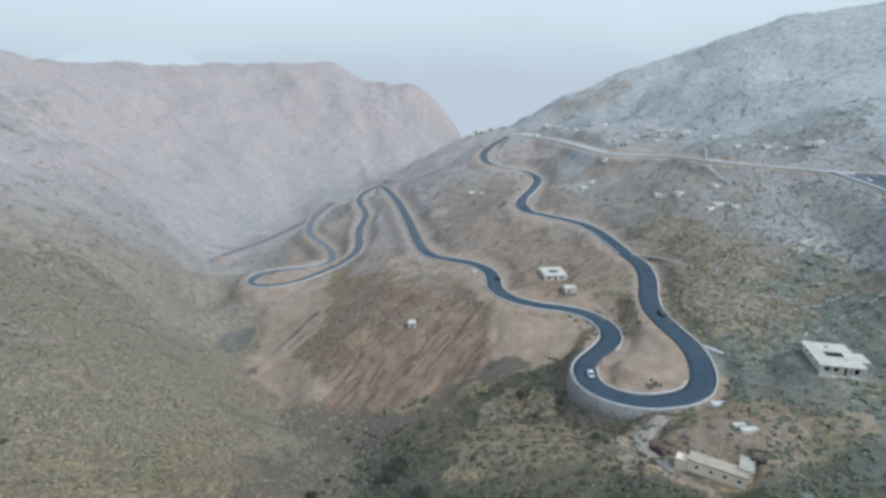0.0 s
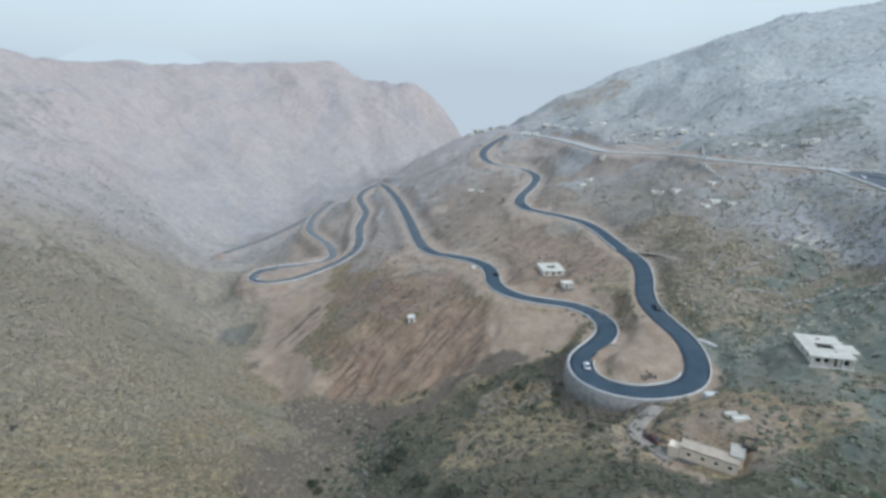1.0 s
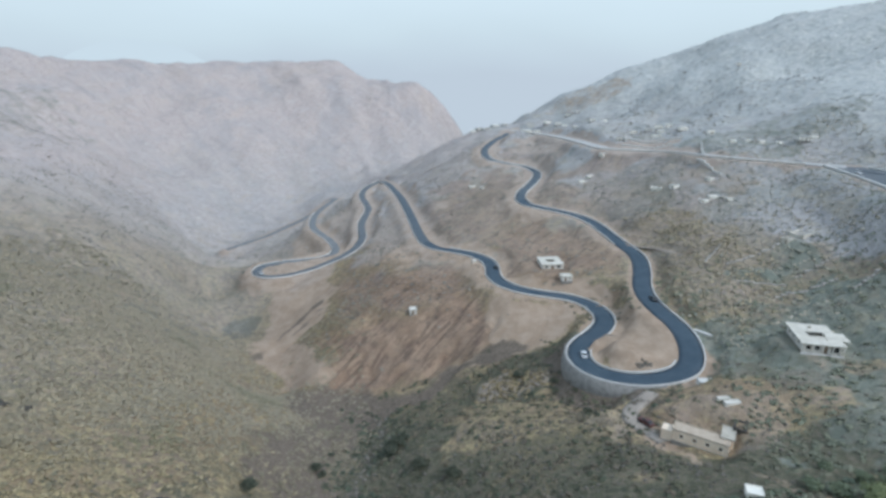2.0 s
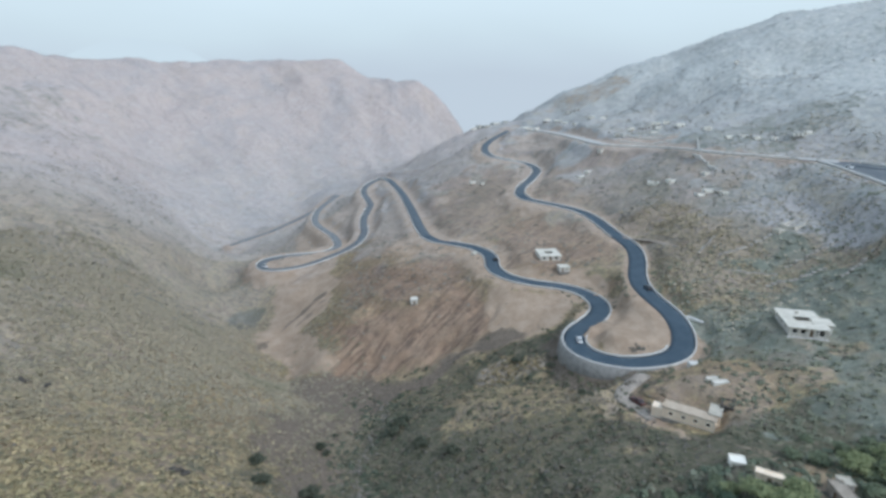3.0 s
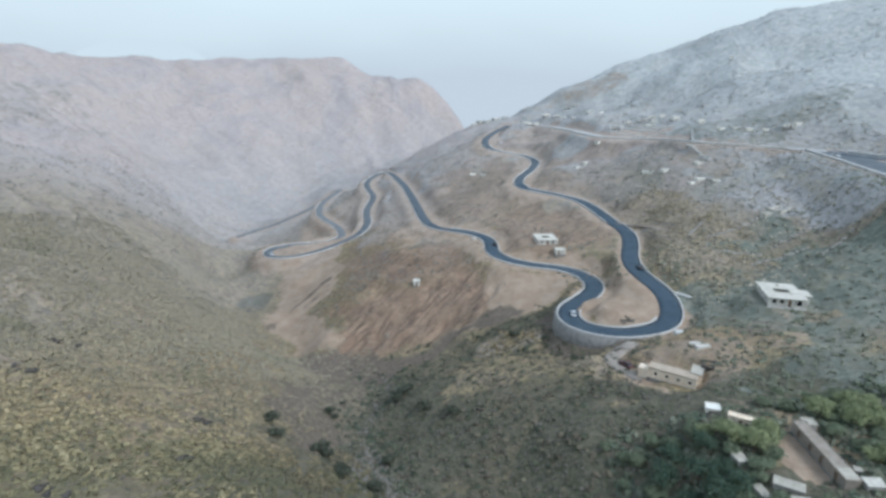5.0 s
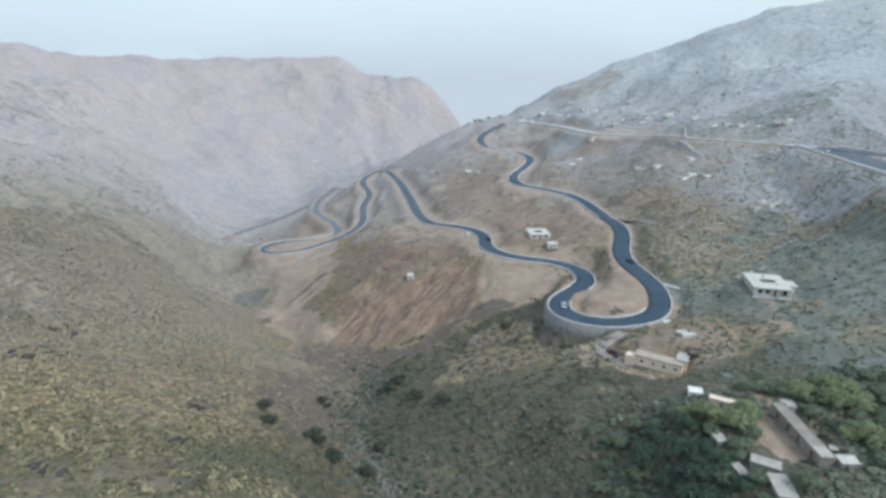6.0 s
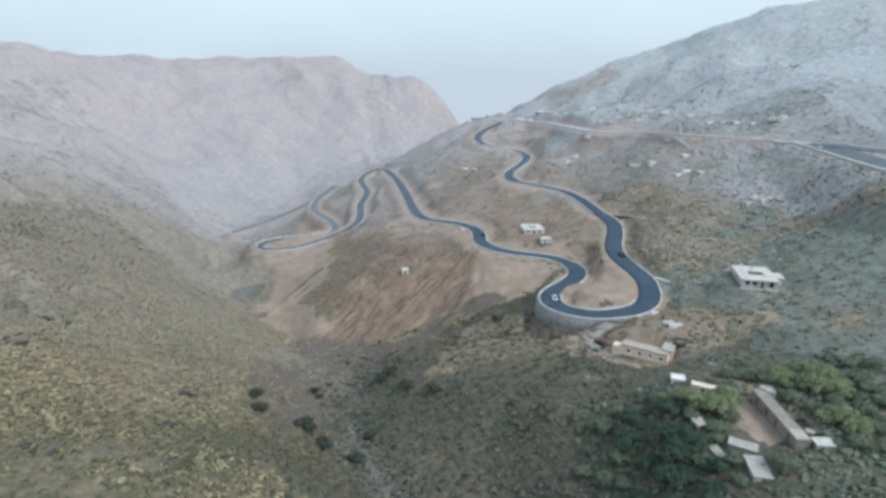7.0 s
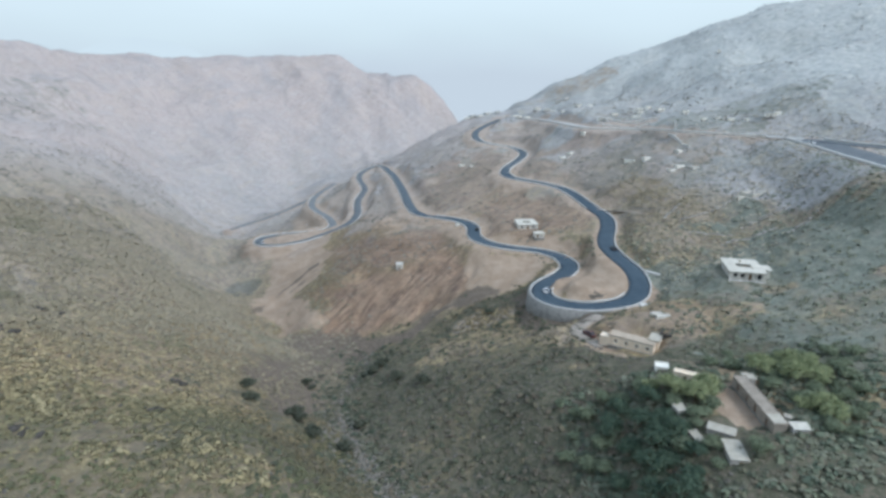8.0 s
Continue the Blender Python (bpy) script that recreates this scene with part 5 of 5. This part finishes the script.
# ---- trees ----
def tree_mesh(seed, crown_r, high, tones, leaves=1200):
    """A tapered, forking trunk, and a crown of small leaf sprays gathered in clumps."""
    rng = np.random.default_rng(seed)
    bm = bmesh.new()
    clumps = []

    def limb(a, b, r0, r1):
        way = (b - a).normalized()
        side = way.orthogonal().normalized()
        other = way.cross(side)
        rings = [[bm.verts.new(p + (side * math.cos(k) + other * math.sin(k)) * r) for k in np.linspace(0, 2 * math.pi, 7)[:6]] for p, r in ((a, r0), ((a + b) / 2 + side * 0.08, (r0 + r1) / 2), (b, r1))]
        for p, q in zip(rings, rings[1:]):
            for j in range(6):
                bm.faces.new((p[j], p[(j + 1) % 6], q[(j + 1) % 6], q[j]))
        bm.faces.new(rings[-1])

    fork = Vector((rng.uniform(-0.2, 0.2), rng.uniform(-0.2, 0.2), high * 0.35))
    limb(Vector((0, 0, -0.6)), fork, 0.17, 0.12)
    for k in range(6):
        a = k * 1.05 + rng.uniform(-0.3, 0.3)
        tip = Vector((math.cos(a) * crown_r * rng.uniform(0.4, 0.75), math.sin(a) * crown_r * rng.uniform(0.4, 0.75), high * rng.uniform(0.55, 0.85)))
        limb(fork, tip, 0.085, 0.03)
        clumps.append((tip, crown_r * rng.uniform(0.38, 0.55)))
        if k % 2:
            clumps.append((tip * 0.6 + Vector((rng.uniform(-0.6, 0.6), rng.uniform(-0.6, 0.6), high * 0.42)), crown_r * 0.4))
    clumps.append((Vector((0, 0, high * 0.88)), crown_r * 0.5))
    per = leaves // len(clumps)
    v, tint = [], []
    for c, r in clumps:
        out = rng.normal(size=(per, 3))
        out /= np.linalg.norm(out, axis=1)[:, None]
        spot = np.array(c) + out * r * rng.uniform(0.3, 1.3, (per, 1)) * np.array([1, 1, 0.66])
        face = out + rng.normal(size=(per, 3)) * 0.35 + np.array([0, 0, 0.7])
        face /= np.linalg.norm(face, axis=1)[:, None]
        u = np.cross(face, rng.normal(size=(per, 3)))
        u /= np.linalg.norm(u, axis=1)[:, None] + 1e-6
        w = np.cross(face, u)
        s = rng.uniform(0.12, 0.26, (per, 1)) * (0.7 + crown_r * 0.18)
        v.append(np.stack([spot - u * s, spot + w * s * 0.6, spot + u * s, spot - w * s * 0.6], 1).reshape(-1, 3))
        tone = np.array(tones)[rng.integers(0, len(tones), per)] * rng.uniform(0.75, 1.25, (per, 1))
        tint.append(np.repeat(tone, 4, 0))
    return bm, np.concatenate(v), np.concatenate(tint)


def tree(name, label, seed, crown_r, high, tones, group):
    bm, v, tint = tree_mesh(seed, crown_r, high, tones)
    ob = thing(name, label, "tree", pose(0, 0, -500), group)
    part("trunk", bm, BARK, ob)
    crown = sheet("crown", v, np.arange(len(v)).reshape(-1, 4), LEAVES)
    colour(crown, "tint", tint)
    crown.parent = ob
    return ob


YELLOW_GREEN = [(0.310, 0.345, 0.180), (0.265, 0.305, 0.165), (0.360, 0.380, 0.205)]
DARK_GREEN = [(0.092, 0.135, 0.092), (0.125, 0.165, 0.106), (0.080, 0.118, 0.086)]
DUSTY_GREEN = [(0.105, 0.115, 0.080), (0.088, 0.100, 0.072), (0.140, 0.145, 0.105)]
groves = [
    ("acacia_tree", "yellow-green acacia tree beside the yard", YELLOW_GREEN, "acacias by the yard", 2.5, 3.6,
     [(56.6, 67.6), (60.6, 66.2), (64, 66.2), (57.7, 65), (53.6, 69.6), (60.1, 63), (63, 64.2), (80.9, 73), (85.2, 74), (87.2, 71.5), (89.1, 69), (82.3, 67.5), (86.1, 66.2), (78.7, 58), (81.5, 57), (82, 54), (90, 74.5), (77.5, 72)]),
    ("leafy_tree", "dark green leafy tree on the gully bank", DARK_GREEN, "trees on the gully bank", 2.7, 3.8,
     [(52, 66), (53, 59.3), (49.1, 60.2), (53.4, 54.7), (54.9, 49.5), (50.2, 54), (45.6, 55.5), (50.7, 49.9), (43.2, 62.3), (46.6, 66.6), (53, 45), (47.5, 50.5), (46, 45), (42, 50), (50.5, 42)]),
    ("gully_bush", "small dusty dark bush along the stream bed", DUSTY_GREEN, "bushes along the stream", 1.7, 2.3,
     [(-35.4, 122.7), (-33.5, 121), (-31.8, 97.5), (-30, 95.2), (-33.6, 95.8), (-24.2, 86.5), (-25.6, 88.6), (-17, 85), (-15.6, 84), (-15, 98), (-13.8, 100.2), (-46, 101), (-42, 94), (-43.4, 92.6), (-13, 132), (-14.5, 129), (-11, 135), (3, 110), (25, 156), (40, 123), (-6, 118)]),
    ("yard_bush", "low spreading green bush in the yard", [(0.215, 0.250, 0.158), (0.180, 0.215, 0.140), (0.250, 0.275, 0.178)], "bushes round the yard", 1.9, 1.7,
     [(58.5, 57.5), (60.5, 58.6), (62.4, 60.5), (56, 63), (59, 66.8), (66, 66.5), (65.4, 69), (53, 73.5), (52, 70.5), (48, 70), (57.5, 55.6), (53.6, 51.8), (58.2, 50), (57.5, 46), (64.3, 46.5), (54.8, 55.8), (79, 62), (80.5, 60), (83.6, 61), (85, 58.5), (88, 60.5), (86.5, 55), (90, 57), (79.5, 50.5), (84.5, 64), (89.5, 64.5), (93, 66.5), (93.5, 71), (79, 69.5), (82.6, 71), (88.7, 72), (96, 72.5), (92, 61.5), (77.2, 66), (83, 50), (74, 76), (70.5, 78.5), (91, 79), (84.5, 77.5), (81.7, 80.5), (78.5, 86.6), (95.4, 76.8), (100, 75), (88, 82), (38.5, 57.5), (41, 55), (37.5, 66), (40.5, 69.5), (44.5, 73), (36, 75.5), (41.5, 61), (35, 62), (38.5, 71.5)]),
    ("saddle_tree", "pale grey-green tree among the houses on the saddle", [(0.32, 0.335, 0.300), (0.36, 0.37, 0.33), (0.28, 0.30, 0.27)], "trees on the saddle", 1.8, 2.6, [(33, 572), (41, 569), (49, 573), (38, 563), (28, 570)]),
]
for name, label, tones, group, crown_r, high, spots in groves:
    kinds = [tree(name, label, 100 + k + len(spots), crown_r * f, high * f, tones, group) for k, f in enumerate((1.0, 0.7, 1.2))]
    for i, (x, y) in enumerate(spots):
        m = pose(x, y, ground_at(x, y), 0, 0, i * 77.0)
        if i < 3:
            kinds[i].matrix_world = m
        else:
            copy_thing(kinds[i % 3], m)


# ---- scrub, stones and boulders over the slopes ----
def scatter(count, x0, x1, y0, y1, rng):
    x, y = rng.uniform(x0, x1, count), rng.uniform(y0, y1, count)
    z, gap = relief(x, y)
    keep = gap > 1.3
    for cx, cy, _, r in PADS:
        keep &= np.hypot(x - cx, y - cy) > r * 0.8
    keep &= road_near(x, y, WASH)[0] > 2.6
    bare_fan = np.maximum.reduce([0.6 * area(x, y, GULLY_FLANK, 9, 6), area(x, y, SAND_FAN, 5, 4), area(x, y, SAND_CUT, 5, 4), 0.92 * area(x, y, RILLS, 6, 5)])
    keep &= rng.uniform(0.02, 1, len(x)) > 0.97 * bare_fan
    return x[keep], y[keep], z[keep], gap[keep]


def tufts(name, label, x, y, z, size, tone, rng, blades=8, flat=0.7, leaf=1.0):
    """Low shrubs, each a dome of small leaf sprays."""
    n = len(x)
    out = rng.normal(size=(n, blades, 3))
    out[..., 2] = np.abs(out[..., 2])
    out /= np.linalg.norm(out, axis=2)[..., None]
    s = size[:, None, None]
    spot = np.stack([x, y, z], 1)[:, None] + out * s * rng.uniform(0.35, 0.95, (n, blades, 1)) * np.array([1, 1, flat])
    face = out + np.array([0, 0, 0.9])
    face /= np.linalg.norm(face, axis=2)[..., None]
    u = rng.normal(size=out.shape)
    u -= face * (u * face).sum(2)[..., None]
    u /= np.linalg.norm(u, axis=2)[..., None] + 1e-6
    w = np.cross(face, u)
    k = leaf * s * rng.uniform(0.35, 0.65, (n, blades, 1))
    v = np.stack([spot - u * k, spot + w * k * 0.7, spot + u * k, spot - w * k * 0.7], 2).reshape(-1, 3)
    ob = sheet(name, v, np.arange(len(v)).reshape(-1, 4), SCRUB)
    colour(ob, "tint", np.repeat(tone, blades * 4, 0))
    return tagged(ob, label, "scrub", kind="stuff")


def tone_of(palette, n, rng):
    return np.array(palette)[rng.integers(0, len(palette), n)] * rng.uniform(0.75, 1.25, (n, 1))


def lighter(x, tone):
    """Shrubs pale to sage-grey up the east slope: haze put into their colour."""
    return tone + 0.85 * step(48, 92, x)[:, None] * (np.array([0.215, 0.225, 0.160]) - tone)


def zoned(x, y, tone):
    """Ochre bushes by the road, sage ones in the hollow."""
    dry = area(x, y, DRY_BELT, 12, 6)[:, None]
    herb = np.maximum(oval(x, y, 152, 152, 20, 40, 0, 0.6), oval(x, y, 180, 185, 18, 34, 0, 0.6))[:, None]
    tone = tone + 0.7 * dry * (np.array([0.42, 0.345, 0.245]) - tone)
    return tone + 0.8 * herb * (np.array([0.25, 0.27, 0.20]) - tone)


def patchy(x, y, tone, rng):
    """Straw tones that give way to grey sage and to green in broad patches."""
    sage = step(-0.12, 0.30, fbm(x, y, 30, 4, 90))[:, None] * rng.uniform(0.3, 1.0, (len(x), 1))
    leaf = step(0.05, 0.40, fbm(x, y, 17, 4, 91))[:, None] * rng.uniform(0.2, 1.0, (len(x), 1))
    tone = tone + 0.65 * sage * (np.array([0.205, 0.182, 0.132]) - tone)
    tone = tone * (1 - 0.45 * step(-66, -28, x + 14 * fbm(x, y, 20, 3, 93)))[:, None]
    # paler with distance and darker near: haze put into the tuft colour
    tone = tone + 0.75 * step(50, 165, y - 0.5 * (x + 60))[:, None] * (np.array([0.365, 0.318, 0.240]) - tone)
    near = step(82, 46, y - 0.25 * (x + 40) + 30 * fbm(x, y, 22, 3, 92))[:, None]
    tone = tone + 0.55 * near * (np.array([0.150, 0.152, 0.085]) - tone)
    return tone + 0.7 * leaf * (np.array([0.125, 0.140, 0.075]) - tone)


rng = np.random.default_rng(5)
BED = resample([(4, 52, 0), (-5, 71, 0), (-10, 78, 0), (-18, 97, 0), (-24, 114, 0), (-22, 132, 0), (-20, 150, 0), (-26, 164, 0)], 3)
STRAW = [(0.375, 0.300, 0.160), (0.335, 0.268, 0.145), (0.275, 0.225, 0.125), (0.200, 0.170, 0.100), (0.400, 0.328, 0.185), (0.150, 0.136, 0.082)]
OLIVE = [(0.105, 0.117, 0.072), (0.083, 0.099, 0.063), (0.143, 0.143, 0.087), (0.195, 0.173, 0.112)]
DUSTY = [(0.225, 0.210, 0.173), (0.173, 0.173, 0.147), (0.285, 0.262, 0.210), (0.135, 0.143, 0.120)]
x, y, z, gap = scatter(115000, -190, 12, 8, 250, rng)
keep = y < 185 - 0.25 * x + 34 * rng.normal(size=len(x))
x, y, z = x[keep], y[keep], z[keep]
patch = fbm(x, y, 16, 4, 70)
keep = (rng.uniform(-0.5, 0.55, len(x)) < 1.0 * patch + 0.5 * fbm(x, y, 5, 2, 74) + 0.22) & (x < np.interp(y, BED[:, 1], BED[:, 0]) - 2.5 * rng.uniform(0.5, 2, len(x)))
x, y, z, patch = x[keep], y[keep], z[keep], patch[keep]
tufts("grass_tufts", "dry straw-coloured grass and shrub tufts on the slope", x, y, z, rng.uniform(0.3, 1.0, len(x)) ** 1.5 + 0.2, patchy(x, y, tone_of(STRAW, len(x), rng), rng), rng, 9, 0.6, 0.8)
x, y, z, gap = scatter(9000, -75, -8, 32, 78, rng)
near_patch = np.maximum.reduce([oval(x, y, -33, 47, 17, 5, 12, 0.8), 0.8 * oval(x, y, -62, 58, 10, 7, 0, 0.8), 0.6 * oval(x, y, -48, 70, 12, 5, 20, 0.8)])
keep = rng.uniform(0.05, 3.2, len(x)) < near_patch * (0.5 + 1.6 * (fbm(x, y, 6, 3, 94) + 0.2))
x, y, z = x[keep], y[keep], z[keep]
tufts("tall_grass", "tall straw-yellow grass clumps on the near shoulder", x, y, z, rng.uniform(0.4, 1.2, len(x)) ** 1.3 + 0.2, tone_of([(0.300, 0.252, 0.140), (0.260, 0.220, 0.125), (0.335, 0.285, 0.165), (0.17, 0.155, 0.092)], len(x), rng), rng, 10, 0.8, 0.7)
x, y, z, gap = scatter(19000, -25, 240, 15, 200, rng)
keep = rng.uniform(-0.7, 0.6, len(x)) < fbm(x, y, 14, 4, 71) + 0.2 + 0.25 * (y < 110)
keep &= ~((np.hypot(x - 62, y - 152) < 24) & (y > 128)) & ~((x < 48) & (y > 178))
keep &= rng.uniform(0, 1, len(x)) < 1 - 0.55 * step(80, 120, x)
x, y, z = x[keep], y[keep], z[keep]
tufts("green_scrub", "dusty olive-green scrub on the stony bank", x, y, z, rng.uniform(0.3, 1.1, len(x)) ** 1.5 + 0.15, lighter(x, tone_of(OLIVE + [(0.165, 0.140, 0.105), (0.190, 0.155, 0.110)], len(x), rng) * 0.66 + 0.16 * np.array([0.20, 0.185, 0.140])), rng, 8, 0.55)
x, y, z, gap = scatter(2200, -64, 20, 200, 282, rng)
keep = rng.uniform(0, 1.3, len(x)) < area(x, y, KNOLL_BRUSH, 16, 5) * (0.45 + 1.2 * (fbm(x, y, 13, 3, 78) + 0.25))
x, y, z = x[keep], y[keep], z[keep]
tufts("knoll_scrub", "dark mauve-grey scrub on top of the knoll", x, y, z, rng.uniform(0.3, 1.0, len(x)) ** 1.3 + 0.12, tone_of([(0.225, 0.180, 0.150), (0.180, 0.152, 0.125), (0.265, 0.212, 0.172), (0.310, 0.245, 0.192)], len(x), rng), rng, 7, 0.5)
x, y, z, gap = scatter(5200, 36, 106, 36, 92, rng)
keep = rng.uniform(0, 1.4, len(x)) < np.maximum.reduce([oval(x, y, 52, 56, 13, 22, 0, 1.2), oval(x, y, 86, 65, 16, 17, 0, 1.2), 0.6 * oval(x, y, 62, 68, 12, 9, 0, 1.0), 0.5 * oval(x, y, 60, 46, 16, 10, 0, 1.2)])
keep &= ~((np.abs(x - 68.5) < 6.5) & (y > 50) & (y < 70)) & ~((np.abs(x - 60) < 6) & (np.abs(y - 51) < 8))
x, y, z = x[keep], y[keep], z[keep]
tufts("yard_undergrowth", "low green undergrowth between the trees and sheds", x, y, z, rng.uniform(0.3, 1.1, len(x)) ** 1.6 + 0.15, tone_of([(0.130, 0.150, 0.102), (0.165, 0.182, 0.122), (0.108, 0.130, 0.092), (0.205, 0.208, 0.150)], len(x), rng), rng, 9, 0.8)
x, y, z, gap = scatter(9000, -55, 22, 40, 175, rng)
d, _ = road_near(x, y, BED)
keep = (d + 14 * fbm(x, y, 12, 3, 77) < 8 * rng.uniform(0.0, 1.3, len(x))) & (d > 1.6)
x, y, z = x[keep], y[keep], z[keep]
tufts("gully_scrub", "dark olive scrub crowding the stream gully", x, y, z, rng.uniform(0.4, 1.3, len(x)) ** 1.3 + 0.15, tone_of([(0.085, 0.095, 0.065), (0.11, 0.115, 0.08), (0.07, 0.085, 0.058), (0.16, 0.15, 0.105)], len(x), rng), rng, 8, 0.55)
x, y, z, gap = scatter(16000, 84, 235, 140, 330, rng)
keep = (rng.uniform(-0.7, 0.6, len(x)) < fbm(x, y, 20, 4, 76) + 0.05) & (gap > 3)
x, y, z = x[keep], y[keep], z[keep]
tufts("terrace_scrub", "ochre and dusty green shrubs on the terraced slope", x, y, z, rng.uniform(0.3, 0.95, len(x)) ** 1.5 + 0.08, zoned(x, y, tone_of([(0.46, 0.40, 0.30), (0.36, 0.33, 0.26), (0.24, 0.245, 0.205), (0.52, 0.46, 0.36), (0.20, 0.205, 0.175)], len(x), rng)), rng, 6, 0.45)
x, y, z, gap = scatter(26000, 8, 134, 138, 274, rng)
keep = (rng.uniform(0.1, 1.2, len(x)) < np.maximum(area(x, y, DRY_BELT, 26, 10), area(x, y, DRY_BUMP, 6, 3)) * (0.75 + fbm(x, y, 12, 3, 79))) & (gap > 2.5)
x, y, z = x[keep], y[keep], z[keep]
tufts("dry_shrubs", "dense straw-yellow shrubs on the dry belt above the road", x, y, z, rng.uniform(0.35, 1.0, len(x)) ** 1.4 + 0.15, tone_of([(0.375, 0.315, 0.205), (0.32, 0.27, 0.185), (0.42, 0.355, 0.24), (0.24, 0.205, 0.15)], len(x), rng) * np.where(x[:, None] < 60, (0.88, 0.82, 0.70), (1.0, 1.0, 1.0)), rng, 7, 0.55)
x, y, z, gap = scatter(26000, -420, 260, 190, 520, rng)
keep = (rng.uniform(-0.7, 0.6, len(x)) < fbm(x, y, 30, 4, 72) - 0.08 - 0.3 * (x > 60)) & ~((np.hypot((x + 75) / 24, (y - 240) / 60) < 1)) & (gap > 5)
x, y, z = x[keep], y[keep], z[keep]
# scrub tones lifted towards the paled ground, as haze would
tufts("far_scrub", "sparse dusty scrub on the hillside, tones lifted for haze", x, y, z, rng.uniform(0.4, 1.2, len(x)) ** 1.3 + 0.1, tone_of(DUSTY, len(x), rng) * 0.6 + 0.35 * np.array([0.385, 0.355, 0.300]), rng, 6)
x, y, z, gap = scatter(26000, -620, 420, 380, 1000, rng)
keep = rng.uniform(-0.7, 0.6, len(x)) < fbm(x, y, 60, 4, 73) - 0.2
x, y, z = x[keep], y[keep], z[keep]
# shrub greys kept close to the hazed mountain colour
tufts("mountain_scrub", "scattered shrubs on the far mountainside, greyed for haze", x, y, z, rng.uniform(0.5, 1.5, len(x)), tone_of([(0.34, 0.322, 0.300), (0.40, 0.38, 0.355), (0.50, 0.465, 0.425), (0.31, 0.305, 0.285)], len(x), rng), rng, 6)


def boulders(name, label, x, y, z, size, rng, material=BOULDER):
    """Rough stones, each a squashed and knocked-about lump."""
    g = (1 + 5**0.5) / 2
    base = np.array([(-1, g, 0), (1, g, 0), (-1, -g, 0), (1, -g, 0), (0, -1, g), (0, 1, g), (0, -1, -g), (0, 1, -g), (g, 0, -1), (g, 0, 1), (-g, 0, -1), (-g, 0, 1)]) / 1.9
    tri = np.array([(0, 11, 5), (0, 5, 1), (0, 1, 7), (0, 7, 10), (0, 10, 11), (1, 5, 9), (5, 11, 4), (11, 10, 2), (10, 7, 6), (7, 1, 8), (3, 9, 4), (3, 4, 2), (3, 2, 6), (3, 6, 8), (3, 8, 9), (4, 9, 5), (2, 4, 11), (6, 2, 10), (8, 6, 7), (9, 8, 1)])
    n = len(x)
    a = rng.uniform(0, 6.3, n)
    v = base[None] * rng.uniform(0.7, 1.3, (n, 12, 1)) * size[:, None, None] * np.stack([rng.uniform(0.8, 1.4, n), rng.uniform(0.7, 1.1, n), rng.uniform(0.4, 0.8, n)], 1)[:, None]
    c, s = np.cos(a)[:, None], np.sin(a)[:, None]
    v = np.stack([v[..., 0] * c - v[..., 1] * s, v[..., 0] * s + v[..., 1] * c, v[..., 2]], 2) + np.stack([x, y, z + 0.15 * size], 1)[:, None]
    f = (tri[None] + 12 * np.arange(n)[:, None, None]).reshape(-1, 3)
    return tagged(sheet(name, v.reshape(-1, 3), f, material), label, "stones", kind="stuff")


x, y, z, gap = scatter(17000, -170, 240, 12, 330, rng)
keep = rng.uniform(-0.6, 0.7, len(x)) < fbm(x, y, 22, 4, 80) + 0.1 * (x > 0)
keep &= ~((np.hypot(x - 62, y - 152) < 24) & (y > 128))
x, y, z = x[keep], y[keep], z[keep]
bx, by, bz, gap = scatter(3500, -12, 60, 25, 125, rng)
keep = rng.uniform(-0.6, 0.7, len(bx)) < fbm(bx, by, 15, 4, 81) + 0.1
x, y, z = np.r_[x, bx[keep]], np.r_[y, by[keep]], np.r_[z, bz[keep]]
bx, by, bz, gap = scatter(9000, -50, 20, 30, 170, rng)
keep = road_near(bx, by, BED)[0] < 3.5 * rng.uniform(0.1, 1.2, len(bx))
x, y, z = np.r_[x, bx[keep]], np.r_[y, by[keep]], np.r_[z, bz[keep]]
boulders("loose_stones", "loose grey-brown stones over the slopes", x, y, z, rng.uniform(0.12, 0.5, len(x)) ** 1.2 + 0.05, rng)
x, y, z, gap = scatter(16000, -45, 15, 50, 170, rng)
d, _ = road_near(x, y, BED)
keep = (d < 4.5 * rng.uniform(0.1, 1.2, len(x)) + 7.0 * fbm(x, y, 11, 3, 82)) & (rng.uniform(0, 1, len(x)) < 0.62 - 0.4 * step(92, 125, y))
x, y, z = x[keep], y[keep], z[keep]
boulders("stream_stones", "dusty grey stones lying in the dry stream bed", x, y, z, rng.uniform(0.2, 0.8, len(x)) ** 1.5 + 0.08, rng, BEDSTONE)
spots = np.array([(-56, 84.5), (-90, 78), (-63, 45.5), (-50, 62), (-98, 100)])
x, y = (np.repeat(spots, 9, 0) + rng.normal(size=(45, 2)) * (1.6, 0.7)).T
boulders("outcrop_stones", "dark rock outcrops breaking through the grass", x, y, relief(x, y)[0], rng.uniform(0.4, 1.0, 45), rng, DARKROCK)
x, y = (np.array([(61.0, 140.4)]) + rng.normal(size=(40, 2)) * (1.3, 0.5)).T
boulders("earth_heap", "dark heap of earth and stones inside the hairpin", x, y, relief(x, y)[0], rng.uniform(0.2, 0.55, 40), rng, BOULDER)
